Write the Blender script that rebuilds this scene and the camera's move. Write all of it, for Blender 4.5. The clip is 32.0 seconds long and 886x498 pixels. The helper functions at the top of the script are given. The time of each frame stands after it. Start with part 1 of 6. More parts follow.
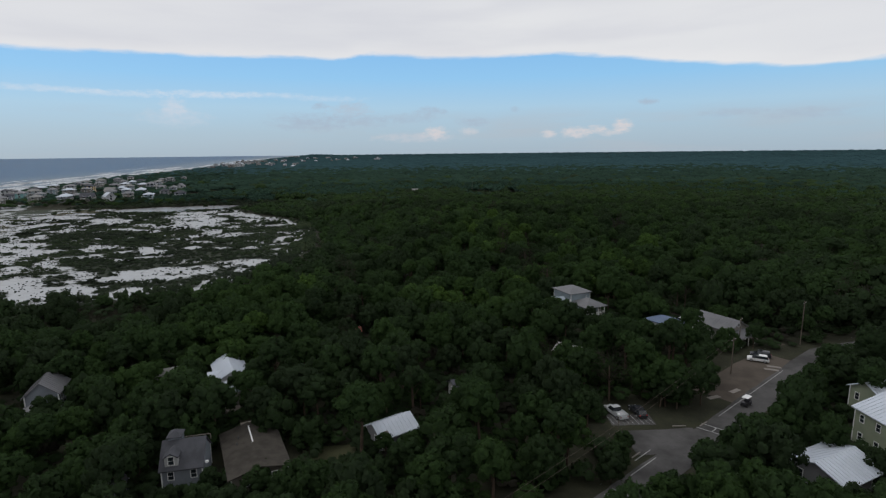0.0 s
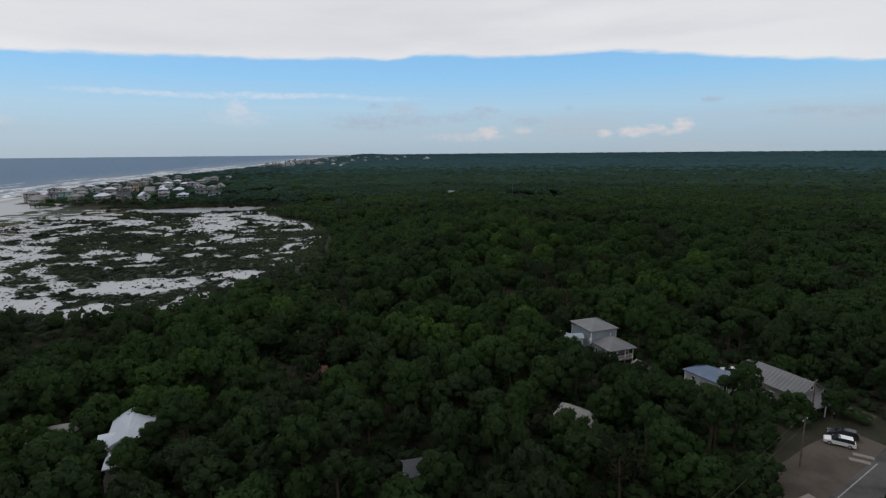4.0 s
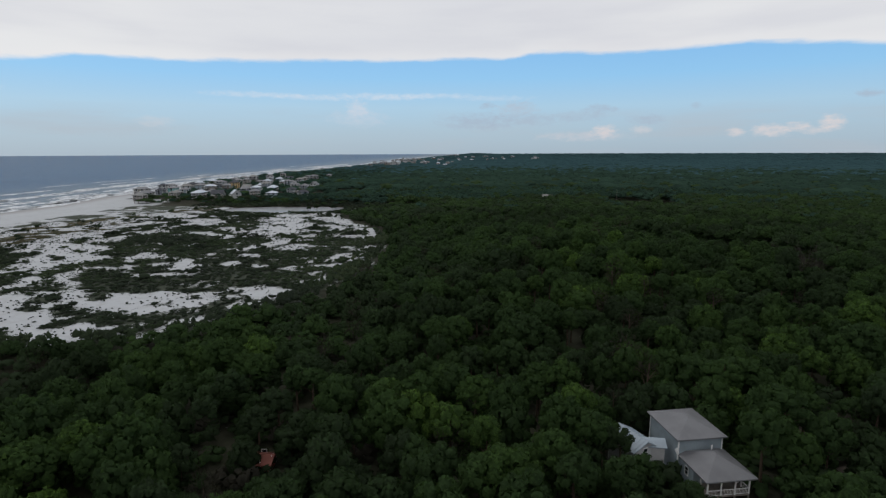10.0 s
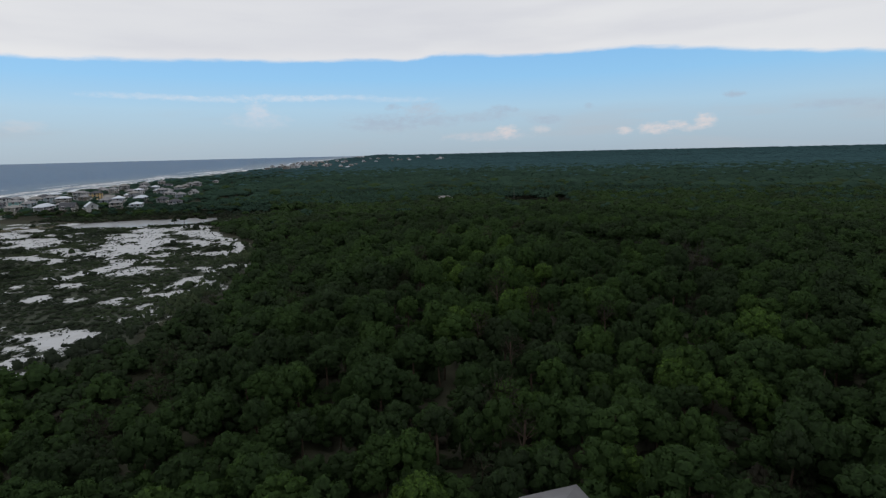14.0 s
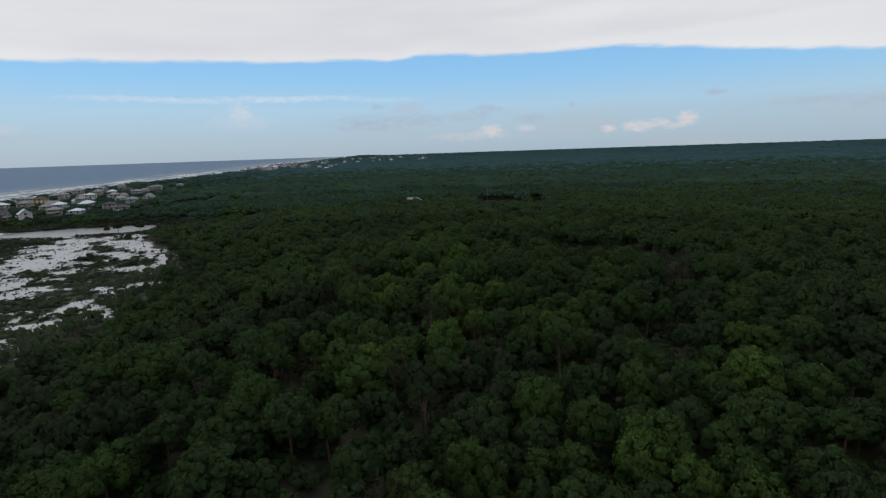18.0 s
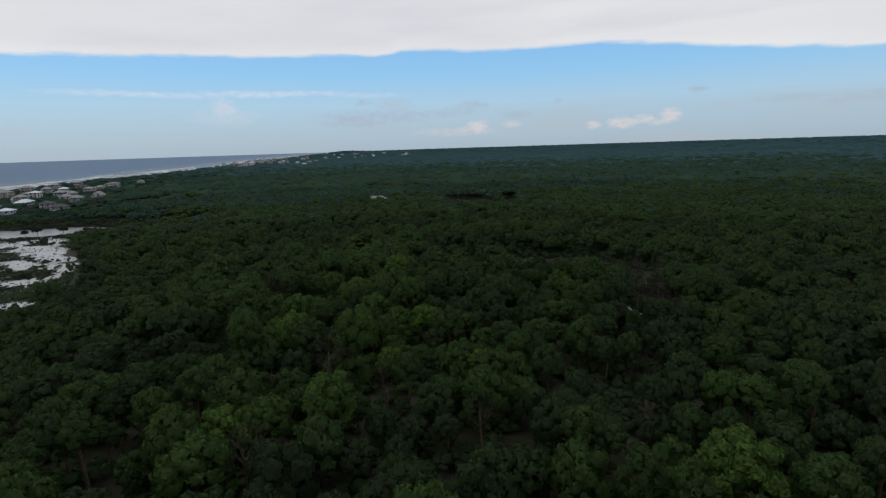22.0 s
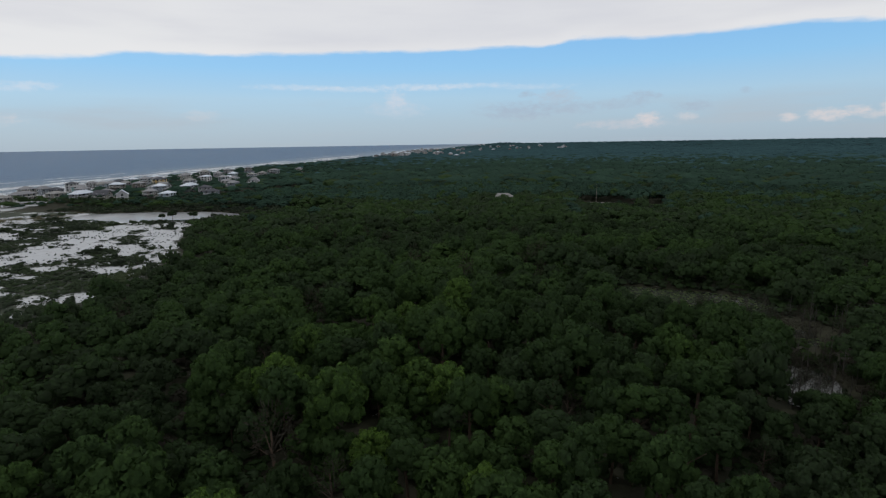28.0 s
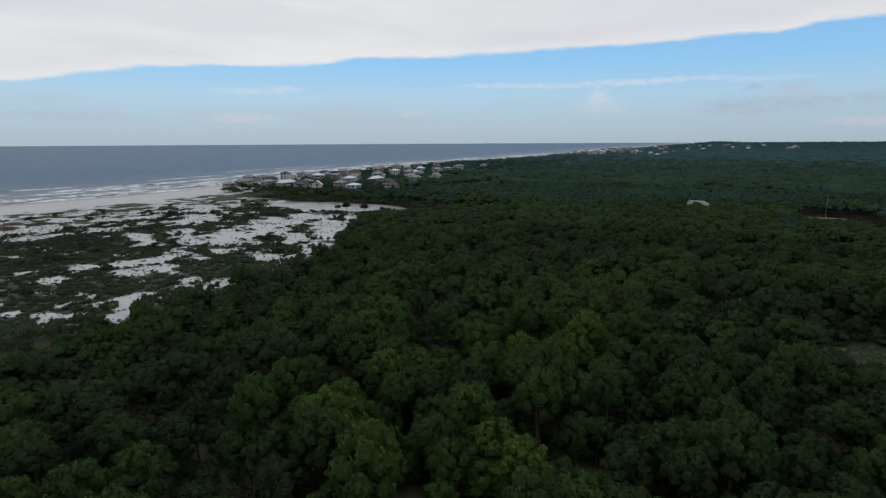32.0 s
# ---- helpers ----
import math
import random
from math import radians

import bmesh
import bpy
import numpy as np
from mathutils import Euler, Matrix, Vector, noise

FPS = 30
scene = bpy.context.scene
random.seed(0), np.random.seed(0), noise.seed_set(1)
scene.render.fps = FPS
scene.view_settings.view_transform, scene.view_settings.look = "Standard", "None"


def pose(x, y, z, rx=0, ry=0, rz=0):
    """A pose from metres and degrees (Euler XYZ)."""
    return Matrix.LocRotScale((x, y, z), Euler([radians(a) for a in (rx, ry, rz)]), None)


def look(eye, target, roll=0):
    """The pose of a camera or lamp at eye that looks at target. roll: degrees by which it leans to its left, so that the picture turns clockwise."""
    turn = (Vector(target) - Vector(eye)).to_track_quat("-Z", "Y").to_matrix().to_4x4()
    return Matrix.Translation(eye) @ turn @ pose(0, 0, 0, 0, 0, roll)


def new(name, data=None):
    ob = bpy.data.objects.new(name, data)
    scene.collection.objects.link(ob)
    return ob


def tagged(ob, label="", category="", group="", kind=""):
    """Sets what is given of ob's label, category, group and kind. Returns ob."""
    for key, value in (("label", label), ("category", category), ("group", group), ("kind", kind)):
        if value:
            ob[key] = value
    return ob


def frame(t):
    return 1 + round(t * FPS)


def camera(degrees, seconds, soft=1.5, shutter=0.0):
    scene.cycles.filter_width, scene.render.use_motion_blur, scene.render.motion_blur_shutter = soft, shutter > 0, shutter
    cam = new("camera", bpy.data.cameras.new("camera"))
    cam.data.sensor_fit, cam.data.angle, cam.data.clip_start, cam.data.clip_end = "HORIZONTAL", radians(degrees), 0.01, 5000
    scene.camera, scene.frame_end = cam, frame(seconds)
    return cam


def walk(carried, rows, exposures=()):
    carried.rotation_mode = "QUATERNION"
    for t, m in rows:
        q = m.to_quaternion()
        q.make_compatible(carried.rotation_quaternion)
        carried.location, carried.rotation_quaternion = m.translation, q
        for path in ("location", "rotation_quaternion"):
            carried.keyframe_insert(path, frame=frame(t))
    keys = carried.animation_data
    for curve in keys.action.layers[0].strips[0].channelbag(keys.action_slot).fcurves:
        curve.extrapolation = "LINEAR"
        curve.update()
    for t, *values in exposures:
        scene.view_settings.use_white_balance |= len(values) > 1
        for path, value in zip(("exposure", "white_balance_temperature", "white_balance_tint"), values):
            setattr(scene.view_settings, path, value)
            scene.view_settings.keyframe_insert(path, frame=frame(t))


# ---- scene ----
cam = camera(79.6, 32.0, soft=1.3)
PATH = [
    (0, (0.332, -1.330, 46.487), (0.329, 0.637, 46.129), -0.6),
    (0.5, (2.490, 2.084, 46.606), (2.496, 4.052, 46.249), -0.7),
    (1, (4.616, 5.590, 46.711), (4.558, 7.557, 46.354), -0.6),
    (1.5, (6.684, 9.220, 46.806), (6.610, 11.186, 46.448), -0.7),
    (2, (8.674, 12.981, 46.891), (8.506, 14.941, 46.534), -0.5),
    (2.5, (10.571, 16.849, 46.969), (10.397, 18.809, 46.612), -0.5),
    (3, (12.363, 20.790, 47.041), (12.189, 22.750, 46.684), -0.5),
    (3.5, (14.045, 24.776, 47.107), (13.853, 26.735, 46.748), -0.6),
    (4, (15.610, 28.787, 47.168), (15.418, 30.745, 46.810), -0.5),
    (4.5, (17.048, 32.801, 47.223), (16.720, 34.742, 46.865), -0.3),
    (6.5, (21.546, 48.360, 47.369), (21.150, 50.288, 47.013), -0.3),
    (7, (22.511, 52.173, 47.382), (22.114, 54.101, 47.026), -0.3),
    (7.5, (23.449, 56.002, 47.386), (23.051, 57.930, 47.029), -0.4),
    (8, (24.356, 59.853, 47.379), (23.958, 61.781, 47.023), -0.4),
    (8.5, (25.230, 63.727, 47.364), (24.786, 65.644, 47.008), -0.3),
    (9, (26.073, 67.628, 47.339), (25.576, 69.532, 46.981), -0.3),
    (9.5, (26.892, 71.552, 47.307), (26.320, 73.435, 46.950), -0.1),
    (10, (27.698, 75.485, 47.268), (27.114, 77.364, 46.910), -0.2),
    (10.5, (28.503, 79.411, 47.222), (27.943, 81.297, 46.864), -0.3),
    (11, (29.322, 83.317, 47.170), (28.951, 85.249, 46.813), -0.7),
    (11.5, (30.172, 87.195, 47.112), (29.821, 89.132, 46.756), -0.9),
    (12, (31.069, 91.046, 47.048), (30.720, 92.983, 46.692), -0.9),
    (12.5, (32.029, 94.879, 46.976), (31.679, 96.816, 46.621), -1.0),
    (13, (33.067, 98.716, 46.894), (32.765, 100.660, 46.538), -1.2),
    (13.5, (34.188, 102.587, 46.802), (33.892, 104.532, 46.446), -1.3),
    (14, (35.392, 106.510, 46.695), (35.129, 108.461, 46.337), -1.3),
    (14.5, (36.676, 110.487, 46.572), (36.445, 112.441, 46.215), -1.4),
    (15, (38.037, 114.514, 46.428), (37.824, 116.470, 46.071), -1.4),
    (15.5, (39.480, 118.585, 46.264), (39.278, 120.542, 45.905), -1.7),
    (17.5, (45.910, 135.146, 45.435), (45.686, 137.101, 45.076), -1.9),
    (18, (47.594, 139.366, 45.216), (47.380, 141.322, 44.856), -1.9),
    (18.5, (49.295, 143.612, 45.007), (49.097, 145.569, 44.645), -1.9),
    (19, (51.012, 147.868, 44.816), (50.836, 149.827, 44.453), -1.5),
    (19.5, (52.739, 152.109, 44.647), (52.570, 154.068, 44.282), -1.7),
    (20, (54.458, 156.280, 44.503), (54.295, 158.240, 44.135), -1.7),
    (20.5, (56.146, 160.302, 44.386), (55.986, 162.261, 44.016), -1.8),
    (21, (57.791, 164.118, 44.297), (57.632, 166.076, 43.924), -1.8),
    (21.5, (59.397, 167.729, 44.235), (59.239, 169.687, 43.861), -1.7),
    (22, (60.980, 171.173, 44.199), (60.817, 173.131, 43.823), -1.8),
    (22.5, (62.555, 174.500, 44.188), (62.355, 176.453, 43.810), -1.7),
    (23, (64.133, 177.767, 44.199), (63.933, 179.720, 43.820), -1.6),
    (23.5, (65.720, 181.031, 44.229), (65.358, 182.960, 43.848), -1.3),
    (24, (67.304, 184.347, 44.274), (66.882, 186.264, 43.893), -1.3),
    (24.5, (68.855, 187.746, 44.330), (68.298, 189.628, 43.948), -1.1),
    (25, (70.337, 191.224, 44.395), (69.756, 193.099, 44.010), -1.0),
    (25.5, (71.729, 194.762, 44.463), (71.137, 196.632, 44.076), -1.1),
    (26, (73.021, 198.343, 44.533), (72.420, 200.211, 44.147), -1.3),
    (26.5, (74.202, 201.957, 44.599), (73.513, 203.794, 44.210), -1.0),
    (28.5, (77.594, 216.571, 44.771), (76.856, 218.388, 44.379), -0.9),
    (29, (78.138, 220.228, 44.777), (77.351, 222.025, 44.386), -0.8),
    (29.5, (78.584, 223.861, 44.765), (77.714, 225.619, 44.375), -0.6),
    (30, (78.935, 227.456, 44.735), (77.922, 229.136, 44.344), -0.5),
    (30.5, (79.190, 230.997, 44.686), (78.154, 232.663, 44.295), -0.4),
    (31, (79.355, 234.465, 44.621), (78.221, 236.066, 44.229), -0.1),
    (31.5, (79.436, 237.839, 44.542), (78.285, 239.426, 44.149), -0.0),
    (32, (79.451, 241.115, 44.451), (78.141, 242.574, 44.057), -0.3),
]
walk(cam, [(t, look(eye, target, roll)) for t, eye, target, roll in PATH], [(0.0, 0.0, 6270, 10), (32.0, 0.0, 6270, 10)])

# ---- world, sun ----
SUN_AZ, SUN_EL = 290.0, 58.0
world = bpy.data.worlds.new("sky")
scene.world = world
world.use_nodes = True


class Nodes:
    """A short way to write node trees."""

    def __init__(self, tree):
        self.t = tree
        tree.nodes.clear()

    def add(self, kind):
        return self.t.nodes.new(kind)

    def attribute(self, name):
        n = self.add("ShaderNodeAttribute")
        n.attribute_name = name
        return n.outputs["Fac"]

    def put(self, socket, v):
        if isinstance(v, bpy.types.NodeSocket):
            self.t.links.new(v, socket)
        elif v is not None:
            socket.default_value = v

    def math(self, op, a, b=None, c=None, clamp=False):
        n = self.add("ShaderNodeMath")
        n.operation, n.use_clamp = op, clamp
        for s, v in zip(n.inputs, (a, b, c)):
            self.put(s, v)
        return n.outputs[0]

    def step(self, v, lo, hi):
        n = self.add("ShaderNodeMapRange")
        n.interpolation_type = "SMOOTHSTEP"
        for s, x in zip(n.inputs, (v, lo, hi, 0.0, 1.0)):
            self.put(s, x)
        return n.outputs[0]

    def mix(self, f, a, b, kind="MIX"):
        n = self.add("ShaderNodeMix")
        n.data_type, n.blend_type = "RGBA", kind
        self.put(n.inputs[0], f)
        for s, v in ((n.inputs[6], a), (n.inputs[7], b)):
            self.put(s, v if isinstance(v, bpy.types.NodeSocket) else (*v, 1.0))
        return n.outputs[2]

    def noise(self, vec, scale, detail=4.0, rough=0.55):
        n = self.add("ShaderNodeTexNoise")
        self.put(n.inputs["Vector"], vec)
        n.inputs["Scale"].default_value, n.inputs["Detail"].default_value, n.inputs["Roughness"].default_value = scale, detail, rough
        return n.outputs["Fac"]

    def vec(self, x, y, z):
        n = self.add("ShaderNodeCombineXYZ")
        for s, v in zip(n.inputs, (x, y, z)):
            self.put(s, v)
        return n.outputs[0]

    def ramp(self, v, stops, smooth=False):
        n = self.add("ShaderNodeValToRGB")
        r = n.color_ramp
        r.interpolation = "B_SPLINE" if smooth else "LINEAR"
        while len(r.elements) < len(stops):
            r.elements.new(0.5)
        for e, (p, c) in zip(r.elements, stops):
            e.position = p
            e.color = (*c, 1.0) if isinstance(c, tuple) else (c, c, c, 1.0)
        self.put(n.inputs[0], v)
        return n.outputs[0]


def build_sky():
    n = Nodes(world.node_tree)
    way = n.add("ShaderNodeTexCoord").outputs["Generated"]
    sep = n.add("ShaderNodeSeparateXYZ")
    n.put(sep.inputs[0], way)
    x, y, z = sep.outputs
    el = n.math("MULTIPLY", n.math("ARCSINE", z), 57.2958)
    az = n.math("MULTIPLY", n.math("ARCTAN2", n.math("MULTIPLY", x, -1.0), y), 57.2958)
    flat = n.vec(az, el, 0.0)
    sky = n.add("ShaderNodeTexSky")
    sky.sky_type, sky.sun_disc = "NISHITA", False
    sky.sun_elevation, sky.sun_rotation = radians(SUN_EL), radians(SUN_AZ)
    sky.air_density, sky.dust_density, sky.ozone_density = 1.0, 1.2, 2.0
    clear = n.mix(1.0, sky.outputs[0], (SKY_GAIN,) * 3, "MULTIPLY")
    # blue gap over the horizon and the pale haze below it
    blue = n.ramp(n.math("DIVIDE", n.math("MAXIMUM", el, 0.0), 12.0), [(0.0, (0.42, 0.52, 0.60)), (0.18, (0.42, 0.555, 0.66)), (0.38, (0.42, 0.62, 0.775)), (0.62, (0.30, 0.59, 0.87)), (1.0, (0.22, 0.50, 0.86))])
    clear = n.mix(0.85, clear, blue)
    # low grey haze banks
    bank = n.noise(n.vec(n.math("MULTIPLY", az, 0.05), n.math("MULTIPLY", el, 0.35), 3.0), 1.4)
    bank = n.math("MULTIPLY", n.step(bank, 0.45, 0.75), n.math("SUBTRACT", 1.0, n.step(el, 2.0, 5.5)))
    clear = n.mix(n.math("MULTIPLY", bank, 0.55), clear, (0.46, 0.50, 0.54))
    # small clouds: azimuth, elevation, half width, half height, amount, colour
    warm, grey, white = (0.72, 0.65, 0.63), (0.40, 0.47, 0.56), (0.62, 0.70, 0.78)
    wob = n.noise(n.vec(n.math("MULTIPLY", az, 0.8), n.math("MULTIPLY", el, 1.6), 0.0), 1.3, 6.0, 0.62)
    for a, e, w, h, k, tone in (
        (26.1, 4.4, 1.0, 0.8, 0.6, (0.66, 0.68, 0.73)), (25.9, 3.5, 2.6, 0.8, 0.45, (0.60, 0.64, 0.70)),
        (0.8, 2.0, 1.1, 0.6, 0.9, warm), (2.8, 1.55, 4.0, 0.45, 0.5, (0.62, 0.60, 0.62)), (-2.8, 2.15, 0.9, 0.35, 0.5, warm),
        (-11.0, 1.75, 0.8, 0.35, 0.75, warm), (-13.8, 1.85, 1.5, 0.5, 0.85, warm), (-15.7, 2.2, 0.9, 0.35, 0.7, warm),
        (-16.9, 1.85, 1.5, 0.35, 0.5, warm), (-18.3, 2.4, 0.9, 0.6, 0.9, warm),
        (13.6, 3.1, 3.4, 0.8, 0.7, grey), (9.5, 4.4, 1.9, 0.7, 0.65, (0.46, 0.51, 0.58)), (8.5, 3.3, 3.0, 0.6, 0.55, grey),
        (12.6, 4.75, 0.7, 0.35, 0.7, grey), (1.2, 4.25, 1.5, 0.4, 0.7, grey), (3.4, 3.5, 2.6, 0.45, 0.5, grey), (-3.3, 3.1, 1.6, 0.4, 0.7, grey),
        (-7.6, 4.3, 0.5, 0.25, 0.5, grey), (-20.5, 4.7, 0.8, 0.3, 0.75, grey), (-28.0, 3.35, 2.6, 0.35, 0.5, grey), (-33.5, 3.1, 3.2, 0.4, 0.5, grey),
        (36.0, 5.65, 4.6, 0.26, 0.6, white), (29.5, 5.5, 4.6, 0.26, 0.65, white), (23.5, 5.65, 4.4, 0.32, 0.75, white), (18.0, 5.75, 4.0, 0.26, 0.6, white), (11.8, 5.45, 3.6, 0.26, 0.4, white),
        (57.8, 5.3, 1.7, 0.3, 0.7, white), (61.2, 4.95, 3.6, 0.3, 0.6, white), (62.0, 2.45, 3.0, 0.5, 0.4, warm), (45.1, 2.9, 1.4, 0.5, 0.25, warm), (76.0, 2.4, 5.0, 0.5, 0.4, grey)):
        d = n.math("POWER", n.math("DIVIDE", n.math("SUBTRACT", az, a), w), 2.0)
        d = n.math("ADD", d, n.math("POWER", n.math("DIVIDE", n.math("SUBTRACT", el, e), h), 2.0))
        d = n.math("ADD", d, n.math("MULTIPLY", n.math("SUBTRACT", wob, 0.5), 5.0))
        m = n.math("MULTIPLY", n.math("SUBTRACT", 1.0, n.step(d, -0.9, 2.0)), k)
        clear = n.mix(m, clear, tone)
    # the cloud deck, whose ragged edge hangs over the blue gap all round
    edge = n.ramp(n.math("DIVIDE", n.math("ADD", az, 180.0), 360.0), [(p / 360.0, e / 20.0) for p, e in (
        (0, 7.5), (120, 7.3), (141, 7.1), (146, 6.9), (149, 7.1), (157, 8.2), (165, 9.2), (169, 9.5), (177, 9.35), (188, 9.8),
        (190, 9.2), (203, 9.1), (210, 8.95), (221, 8.4), (231, 8.3), (233, 7.7), (250, 6.8), (260, 5.0), (290, 6.0), (359, 7.5))])
    ragged = n.noise(n.vec(n.math("MULTIPLY", az, 0.12), n.math("MULTIPLY", el, 0.5), 7.0), 1.6, 5.0, 0.6)
    above = n.math("SUBTRACT", el, n.math("MULTIPLY", edge, 20.0))
    above = n.math("ADD", above, n.math("MULTIPLY", n.math("SUBTRACT", ragged, 0.5), 0.9))
    # streets of darker and lighter cloud, laid on a flat ceiling
    lift = n.math("MAXIMUM", z, 0.08)
    ceiling = n.vec(n.math("DIVIDE", x, lift), n.math("DIVIDE", y, lift), 0.0)
    folds = n.noise(ceiling, 0.16, 3.0, 0.5)
    fine = n.noise(n.vec(n.math("MULTIPLY", az, 0.035), n.math("MULTIPLY", el, 0.22), 1.0), 1.5, 4.0, 0.5)
    deck = n.mix(n.step(folds, 0.25, 0.7), DECK_DARK, DECK_LIGHT)
    deck = n.mix(n.math("MULTIPLY", n.step(fine, 0.40, 0.70), 0.45), deck, (0.62, 0.62, 0.66))
    lining = n.math("SUBTRACT", 1.0, n.step(above, 0.1, 1.4))
    deck = n.mix(n.math("MULTIPLY", lining, 0.4), deck, (0.84, 0.82, 0.80))
    full = n.mix(n.step(above, -0.15, 0.35), clear, deck)
    bg = n.add("ShaderNodeBackground")
    n.put(bg.inputs[0], full)
    bg.inputs[1].default_value = 1.0
    out = n.add("ShaderNodeOutputWorld")
    n.put(out.inputs[0], bg.outputs[0])


SKY_GAIN = 0.10
DECK_DARK, DECK_LIGHT = (0.67, 0.672, 0.70), (0.81, 0.80, 0.785)
build_sky()
sun = new("sun", bpy.data.lights.new("sun", "SUN"))
sun.data.energy, sun.data.angle, sun.data.color = 0.5, radians(20), (1.0, 0.97, 0.93)
sun.matrix_world = look((0, 0, 300), (300 * -math.sin(radians(SUN_AZ)) / math.tan(radians(SUN_EL)), 300 * -math.cos(radians(SUN_AZ)) / math.tan(radians(SUN_EL)), 0))


# ---- materials ----
def material(name, rough=0.7, spec=0.3, metal=0.0):
    m = bpy.data.materials.new(name)
    m.use_nodes = True
    n = Nodes(m.node_tree)
    b = n.add("ShaderNodeBsdfPrincipled")
    b.inputs["Roughness"].default_value, b.inputs["Specular IOR Level"].default_value, b.inputs["Metallic"].default_value = rough, spec, metal
    out = n.add("ShaderNodeOutputMaterial")
    n.put(out.inputs[0], b.outputs[0])
    return m, n, b


def spot(n):
    return n.add("ShaderNodeNewGeometry").outputs["Position"]


def bump(n, b, height, strength=0.5, distance=0.05):
    k = n.add("ShaderNodeBump")
    k.inputs["Strength"].default_value, k.inputs["Distance"].default_value = strength, distance
    n.put(k.inputs["Height"], height)
    n.put(b.inputs["Normal"], k.outputs[0])


def paint(name, colour, rough=0.6, wear=0.25, scale=0.8, spec=0.3, metal=0.0):
    """Painted or weathered surface with stains at two scales."""
    m, n, b = material(name, rough, spec, metal)
    p = n.add("ShaderNodeTexCoord").outputs["Object"]
    big, small = n.noise(p, scale), n.noise(p, scale * 14)
    dark = tuple(c * (1 - wear) for c in colour)
    c = n.mix(n.step(big, 0.35, 0.7), colour, dark)
    c = n.mix(n.math("MULTIPLY", n.step(small, 0.5, 0.75), wear), c, tuple(c * 0.6 for c in colour))
    n.put(b.inputs["Base Color"], c)
    bump(n, b, small, 0.2, 0.01)
    return m


def leaf_material(name, stops, rough=0.8, patch=0.02, gloss=0.04):
    """Foliage: hue by tree, by patch of the wood and by tuft."""
    m, n, b = material(name, rough, gloss)
    tint = n.attribute("tint")
    info = n.add("ShaderNodeObjectInfo")
    own = n.add("ShaderNodeSeparateColor")
    n.put(own.inputs[0], info.outputs["Color"])
    leaf = n.attribute("leaf")
    p = spot(n)
    # a tree on its own carries its hue in its colour, a tree of a stand in its mesh
    v = n.math("ADD", tint, n.math("MULTIPLY", own.outputs[0], n.math("SUBTRACT", 1.0, own.outputs[1])))
    v = n.math("ADD", n.math("MULTIPLY", v, 0.8), n.math("MULTIPLY", n.step(n.noise(p, patch, 3.0), 0.25, 0.75), 0.25))
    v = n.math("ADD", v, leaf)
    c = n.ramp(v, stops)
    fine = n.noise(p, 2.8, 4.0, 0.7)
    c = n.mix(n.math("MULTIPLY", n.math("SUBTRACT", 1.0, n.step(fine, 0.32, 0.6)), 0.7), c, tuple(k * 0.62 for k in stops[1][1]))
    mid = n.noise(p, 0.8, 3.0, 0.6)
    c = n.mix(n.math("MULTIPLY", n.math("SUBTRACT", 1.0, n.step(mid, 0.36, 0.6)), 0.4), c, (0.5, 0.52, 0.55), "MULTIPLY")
    n.put(b.inputs["Base Color"], c)
    bump(n, b, fine, 0.7, 0.2)
    # light that comes through the leaves
    lit = n.add("ShaderNodeBsdfTranslucent")
    n.put(lit.inputs["Color"], n.mix(1.0, c, (1.35, 1.4, 1.15), "MULTIPLY"))
    blend = n.add("ShaderNodeMixShader")
    blend.inputs[0].default_value = 0.38
    n.put(blend.inputs[1], b.outputs[0])
    n.put(blend.inputs[2], lit.outputs[0])
    n.put(n.t.nodes["Material Output"].inputs[0], blend.outputs[0])
    return m


def ground_material():
    m, n, b = material("soil_and_sand", 0.9, 0.1)
    p = spot(n)
    sand = n.attribute("sand")
    wet = n.attribute("wet")
    broad, fine, mid = n.noise(p, 0.03), n.noise(p, 1.8, 6.0, 0.65), n.noise(p, 0.25, 5.0)
    white = n.mix(broad, (0.375, 0.387, 0.396), (0.455, 0.468, 0.482))
    white = n.mix(n.math("MULTIPLY", n.step(mid, 0.45, 0.7), 0.5), white, (0.33, 0.33, 0.325))
    white = n.mix(n.math("MULTIPLY", n.step(fine, 0.55, 0.75), 0.35), white, (0.24, 0.23, 0.21))
    white = n.mix(wet, white, (0.27, 0.26, 0.25))
    soil = n.mix(n.step(mid, 0.35, 0.7), (0.026, 0.027, 0.018), (0.038, 0.040, 0.024))
    soil = n.mix(n.step(fine, 0.5, 0.8), soil, (0.050, 0.042, 0.030))
    mat = n.mix(n.step(mid, 0.3, 0.7), (0.026, 0.034, 0.023), (0.054, 0.062, 0.044))
    mat = n.mix(n.math("MULTIPLY", n.step(fine, 0.52, 0.7), 0.6), mat, (0.100, 0.102, 0.078))
    soil = n.mix(n.attribute("dune"), soil, mat)
    ragged = n.math("ADD", n.math("MULTIPLY", n.math("SUBTRACT", n.noise(p, 0.30, 8.0, 0.78), 0.5), 1.8), n.math("MULTIPLY", n.math("SUBTRACT", n.noise(p, 1.0, 4.0, 0.7), 0.5), 1.7))
    f = n.step(n.math("ADD", sand, ragged), 0.45, 0.55)
    n.put(b.inputs["Base Color"], n.mix(f, soil, white))
    bump(n, b, fine, 0.6, 0.15)
    return m


